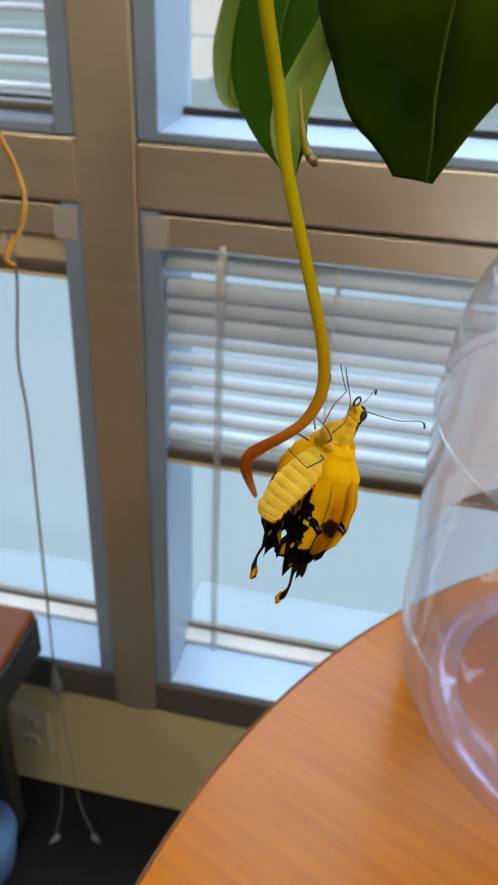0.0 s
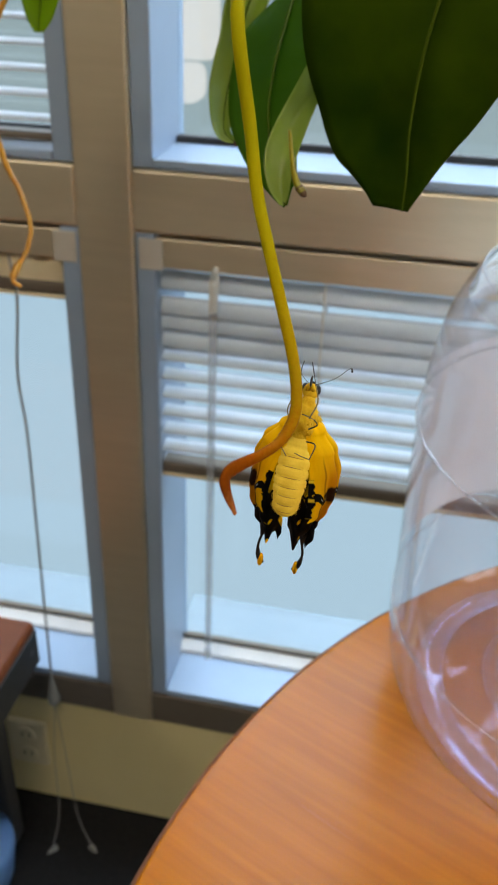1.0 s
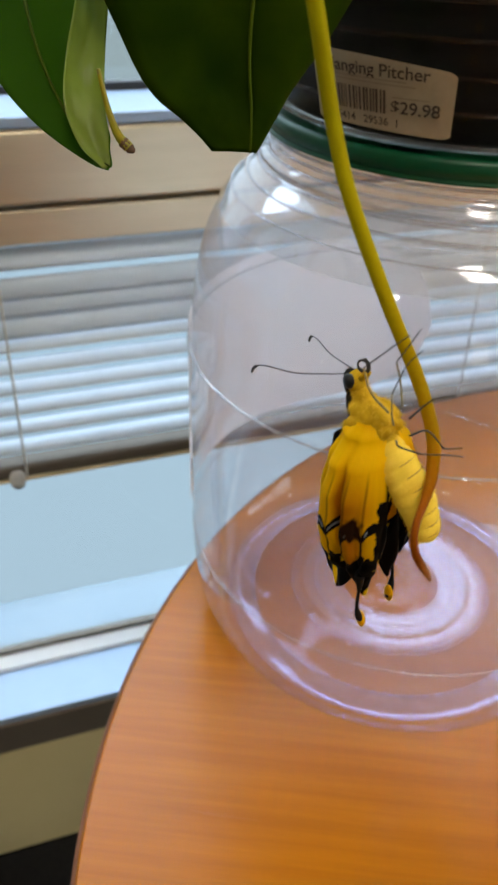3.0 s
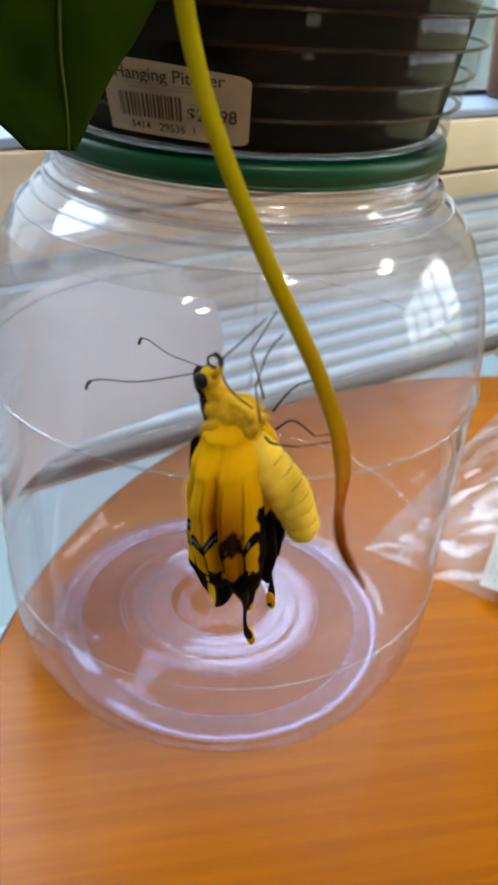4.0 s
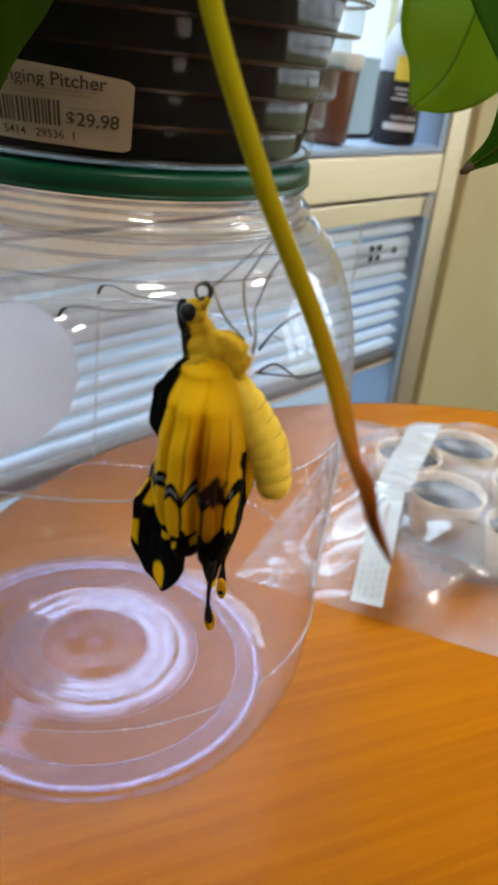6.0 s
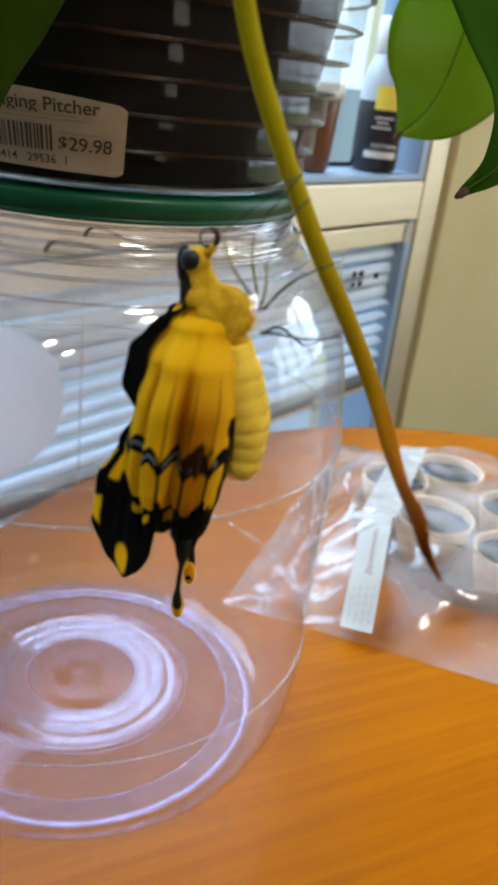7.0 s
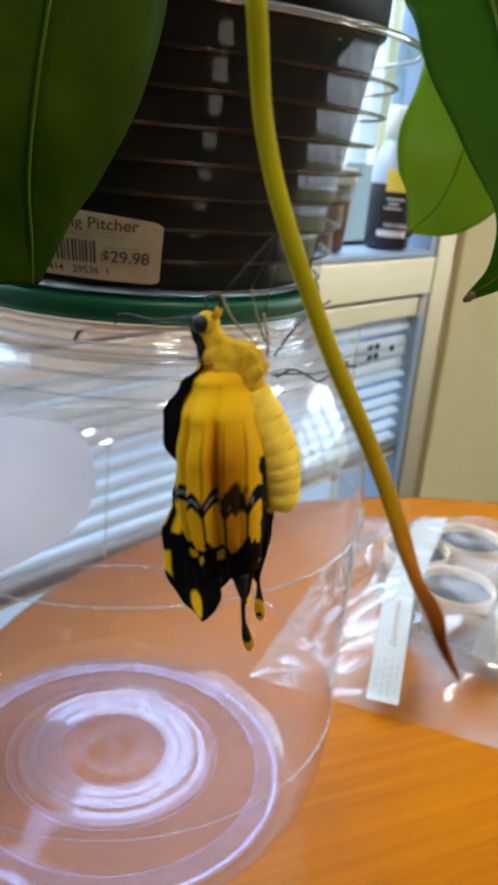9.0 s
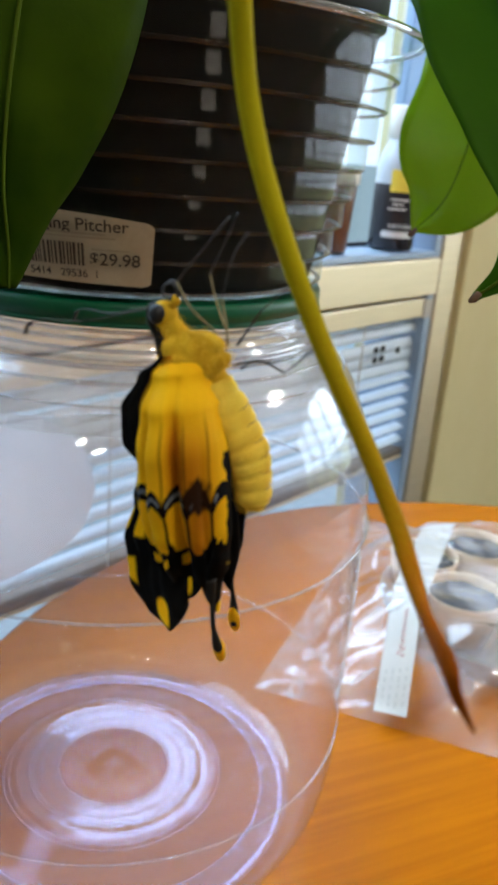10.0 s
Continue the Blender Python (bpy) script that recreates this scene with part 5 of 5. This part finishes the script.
turned("spice_jar", 1.165, 0.055, 1.0275, [("body", [(0.0001, 0.0), (0.028, 0.0), (0.031, 0.004), (0.036, 0.085), (0.0365, 0.096)], M_BROWN_JAR), ("lid", [(0.0365, 0.0965), (0.040, 0.098), (0.040, 0.116), (0.038, 0.119), (0.0001, 0.119)], M_WHITE)],
       "tapered jar of brown powder with a white lid", "jar")

# ---- seedling cups in a clear bag ----
tray = thing("seed_tray", pose(0.838, -0.43, TZ), "round frosted plastic tray inside the clear bag", "tray")
part("tray_body", lathe([(0.0001, 0.0015), (0.098, 0.0015), (0.104, 0.005), (0.112, 0.028), (0.1155, 0.030), (0.1155, 0.0315), (0.111, 0.030), (0.102, 0.006), (0.0001, 0.0035)], 72), M_TRAY, tray, smooth=True)
CUPS = [(0.797, -0.411, 0.0375), (0.903, -0.372, 0.036), (0.836, -0.345, 0.034), (0.794, -0.492, 0.036), (0.877, -0.458, 0.036)]
for _x, _y, _r in CUPS:
    c = thing("seedling_cup", pose(_x, _y, TZ + 0.0036), "pressed peat seedling cup filled with dark grey soil", "seedling cup", "cups in the bag")
    part("cup", lathe([(0.0001, 0.0), (_r * 0.72, 0.0), (_r, 0.046), (_r * 0.985, 0.0475), (_r * 0.93, 0.046), (_r * 0.90, 0.036)], 40), M_PEAT, c, smooth=True)
    _s = bmesh.new()
    add_lathe(_s, [(0.0001, 0.039)] + [(_r * 0.91 * q / 8, 0.039) for q in range(1, 9)], 32)
    for v in _s.verts:
        v.co.z += 0.0022 * noise.noise(v.co * 160 + Vector((_x * 90, _y * 90, 0)))
    part("soil", _s, M_GREY_SOIL, c, smooth=True)


def film_z(x, y):
    d = math.hypot((x - 0.835) / 0.150, (y + 0.425) / 0.135)
    return 0.7445 + 0.050 * min(max((1.30 - d) / 0.45, 0), 1)


def bag_point(u, v):
    a, b, c, d = Vector((0.594, -0.330)), Vector((0.722, -0.655)), Vector((1.075, -0.43)), Vector((0.955, -0.205))
    p = (a * (1 - u) + b * u) * (1 - v) + (d * (1 - u) + c * u) * v
    edge = min(u, 1 - u, v, 1 - v)
    k = min(1, edge * 9)
    z = 0.7412 + (film_z(p.x, p.y) + 0.004 - 0.7412) * k
    n = noise.noise(Vector((p.x * 26, p.y * 26, 1))) * 0.0045 + noise.noise(Vector((p.x * 70, p.y * 45, 4))) * 0.0022 + abs(noise.noise(Vector((p.x * 46 + p.y * 34, p.y * 14, 9)))) * (0.013 if p.x < 0.74 else 0.007)
    return Vector((p.x, p.y, max(0.7412, z + n * k)))


_b = bmesh.new()
_g = [[_b.verts.new(bag_point(i / 90, j / 90)) for j in range(91)] for i in range(91)]
for i in range(90):
    for j in range(90):
        _b.faces.new((_g[i][j], _g[i + 1][j], _g[i + 1][j + 1], _g[i][j + 1]))
bag = thing("plastic_bag", None, "crumpled clear plastic bag over a tray of cups", "plastic bag")
part("film", _b, M_BAG, bag, smooth=True)


def strip(p, q, width, n=24, lift=0.0095):
    """A paper strip laid on the film from p to q."""
    bm = bmesh.new()
    p, q = Vector(p), Vector(q)
    s = (q - p).normalized()
    s = Vector((-s.y, s.x)) * width / 2
    g = []
    for i in range(n + 1):
        c = p + (q - p) * i / n
        g.append([bm.verts.new((w.x, w.y, film_z(w.x, w.y) + lift)) for w in (c + s * e for e in (-1, -0.5, 0, 0.5, 1))])
    for i in range(n):
        for k in range(4):
            bm.faces.new((g[i][k], g[i + 1][k], g[i + 1][k + 1], g[i][k + 1]))
    return bm


for _p, _q, _w in (((0.731, -0.386), (0.634, -0.436), 0.026), ((0.910, -0.322), (0.742, -0.382), 0.031)):
    tp = part("paper_strip", strip(_p, _q, _w, lift=0.0095 if _w < 0.028 else 0.0035), M_TAPE, bag, "white paper strip with faint handwriting", smooth=True)
    if _w < 0.028:
        _d = (Vector(_q) - Vector(_p)).normalized()
        _o = Vector((-_d.y, _d.x))
        _pts = [Vector(_p).lerp(Vector(_q), 0.24 + 0.36 * k / 36) + _o * (0.0012 + 0.0022 * math.sin(k * 1.3) * (1.5 if k > 29 else 0.8)) for k in range(37)]
        part("handwriting", tube([(w.x, w.y, film_z(w.x, w.y) + 0.0099) for w in _pts], 0.00045, 5), M_RED_INK, tp)
        for _k in range(4):
            for _j in range(5):
                _c = Vector(_p).lerp(Vector(_q), 0.68 + 0.055 * _j) + _o * (0.0085 - 0.0055 * _k)
                part("print_line", strip(_c, _c + _d * (0.0026 + 0.0008 * ((_k + _j) % 3)), 0.0014, 2), M_FAINT, tp).location.z = 0.0006


TENDRIL_PATH = [
    (0, 0.2271, -0.5564, 1.2161, 3.72, -3.09, 7.89),
    (0.5, 0.2260, -0.5712, 1.2178, 3.61, -2.52, 10.29),
    (1, 0.2249, -0.5821, 1.2217, -1.01, -1.34, 11.64),
    (1.5, 0.2255, -0.5713, 1.2178, 0.94, -1.93, 11.62),
    (2, 0.2244, -0.5585, 1.2115, -3.35, -2.96, 8.82),
    (2.2, 0.2240, -0.5575, 1.2150, -5.91, -1.87, 7.51),
    (2.4, 0.2230, -0.5605, 1.2168, -0.34, -3.97, 4.51),
    (2.6, 0.2250, -0.5608, 1.2184, -1.60, -1.12, 8.15),
    (2.8, 0.2282, -0.5623, 1.2143, -0.06, -3.66, 4.60),
    (3, 0.2324, -0.5572, 1.2100, -0.76, -5.40, -1.27),
    (3.2, 0.2286, -0.5585, 1.2125, -4.01, -4.72, -1.51),
    (4.5, 0.2300, -0.5564, 1.2056, -8.72, 1.96, -10.56),
    (5, 0.2279, -0.5606, 1.2093, -9.05, 3.87, -12.55),
    (5.5, 0.2257, -0.5630, 1.2126, -6.80, 3.49, -12.23),
    (7, 0.2218, -0.5656, 1.2116, 2.31, -6.68, -11.01),
    (7.5, 0.2207, -0.5660, 1.2164, -2.08, -1.47, -12.71),
    (8, 0.2152, -0.5694, 1.2187, 1.58, -4.89, -10.96),
    (8.5, 0.2115, -0.5713, 1.2205, 2.92, -5.77, -9.84),
    (9, 0.2139, -0.5693, 1.2201, -0.89, -2.05, -11.57),
    (9.5, 0.2129, -0.5726, 1.2195, -0.61, -2.31, -12.03),
    (10, 0.2165, -0.5693, 1.2204, -0.38, -2.53, -11.47),
]
BUTTERFLY_PATH = [
    (0, 0.2563, -0.6026, 1.0899, 15.3, -7.6, 142.3),
    (0.5, 0.2579, -0.6204, 1.0982, 5.9, -3.2, 151.8),
    (1, 0.2537, -0.6205, 1.1012, 1.6, -4.7, 177.3),
    (1.5, 0.2556, -0.6175, 1.1027, 7.5, -2.0, 171.2),
    (2, 0.2531, -0.6070, 1.0945, 8.4, 5.4, 187.0),
    (2.2, 0.2505, -0.6068, 1.0987, 10.1, 2.1, 181.8),
    (2.4, 0.2496, -0.6103, 1.1013, 6.5, 2.2, 184.2),
    (2.6, 0.2492, -0.6153, 1.1042, 4.8, 3.4, 190.3),
    (2.8, 0.2475, -0.6235, 1.1102, 5.0, 2.0, 201.8),
    (3, 0.2450, -0.6237, 1.1111, 4.2, 1.6, 208.1),
    (3.2, 0.2454, -0.6214, 1.1091, 8.1, 1.2, 204.5),
    (4.5, 0.2244, -0.6236, 1.1069, 3.7, 7.0, 212.6),
    (5, 0.2290, -0.6172, 1.1020, 11.2, -2.2, 210.1),
    (5.5, 0.2287, -0.6148, 1.1029, 7.6, -3.5, 210.5),
    (7, 0.2213, -0.6149, 1.1165, -1.8, -2.7, 212.7),
    (7.5, 0.2178, -0.6150, 1.1218, 0.9, -0.0, 219.3),
    (8, 0.2162, -0.6162, 1.1242, -2.2, -0.9, 219.3),
    (8.5, 0.2171, -0.6135, 1.1287, -3.4, -1.4, 219.9),
    (9, 0.2116, -0.6148, 1.1323, 8.8, -1.5, 208.5),
    (9.5, 0.2113, -0.6153, 1.1320, 8.7, -2.5, 208.7),
    (10, 0.2177, -0.6069, 1.1324, 10.2, -3.2, 208.2),
]


HIND_WING_SHIFT = [(0, 0), (5.5, 0), (7, -1.4), (10, -1.2)]
ABDOMEN_SWING = [(0, 34), (0.5, 34), (1, 17), (1.5, 23), (2, 1), (2.4, 19), (2.8, 29), (3.2, 27), (4.5, 25), (5.5, 25), (7, 7), (8.5, 7), (10, 9)]
FORE_WING_DROP = [(0, 0, 4.2, 0.5, 0), (5, 0, 3.8, 0.5, 0), (5.5, -0.2, 3.2, 0.3, 0), (7, 1.2, 0.8, 0, 1), (8, 1.4, 0.6, 0, 0), (8.5, 1.5, 0.6, 0, 2), (9, 1.2, 0.9, 0, 3), (10, 1.2, 0.9, 0, 3)]


def motions():
    walk(tendril, [(t, pose(*row)) for t, *row in TENDRIL_PATH])
    walk(fly, [(t, pose(*row)) for t, *row in BUTTERFLY_PATH])
    walk(abd, [(t, pose(*ABD_ROOT, turn)) for t, turn in ABDOMEN_SWING])
    for wing_part in hind_parts:
        walk(wing_part, [(t, pose(0, dy * MM, 0)) for t, dy in HIND_WING_SHIFT])
    for side, wing_part in zip((-1, 1), fore_wings):
        walk(wing_part, [(t, pose(side * dx * MM, dy * MM, dz * MM, turn)) for t, dx, dy, dz, turn in FORE_WING_DROP])


motions()
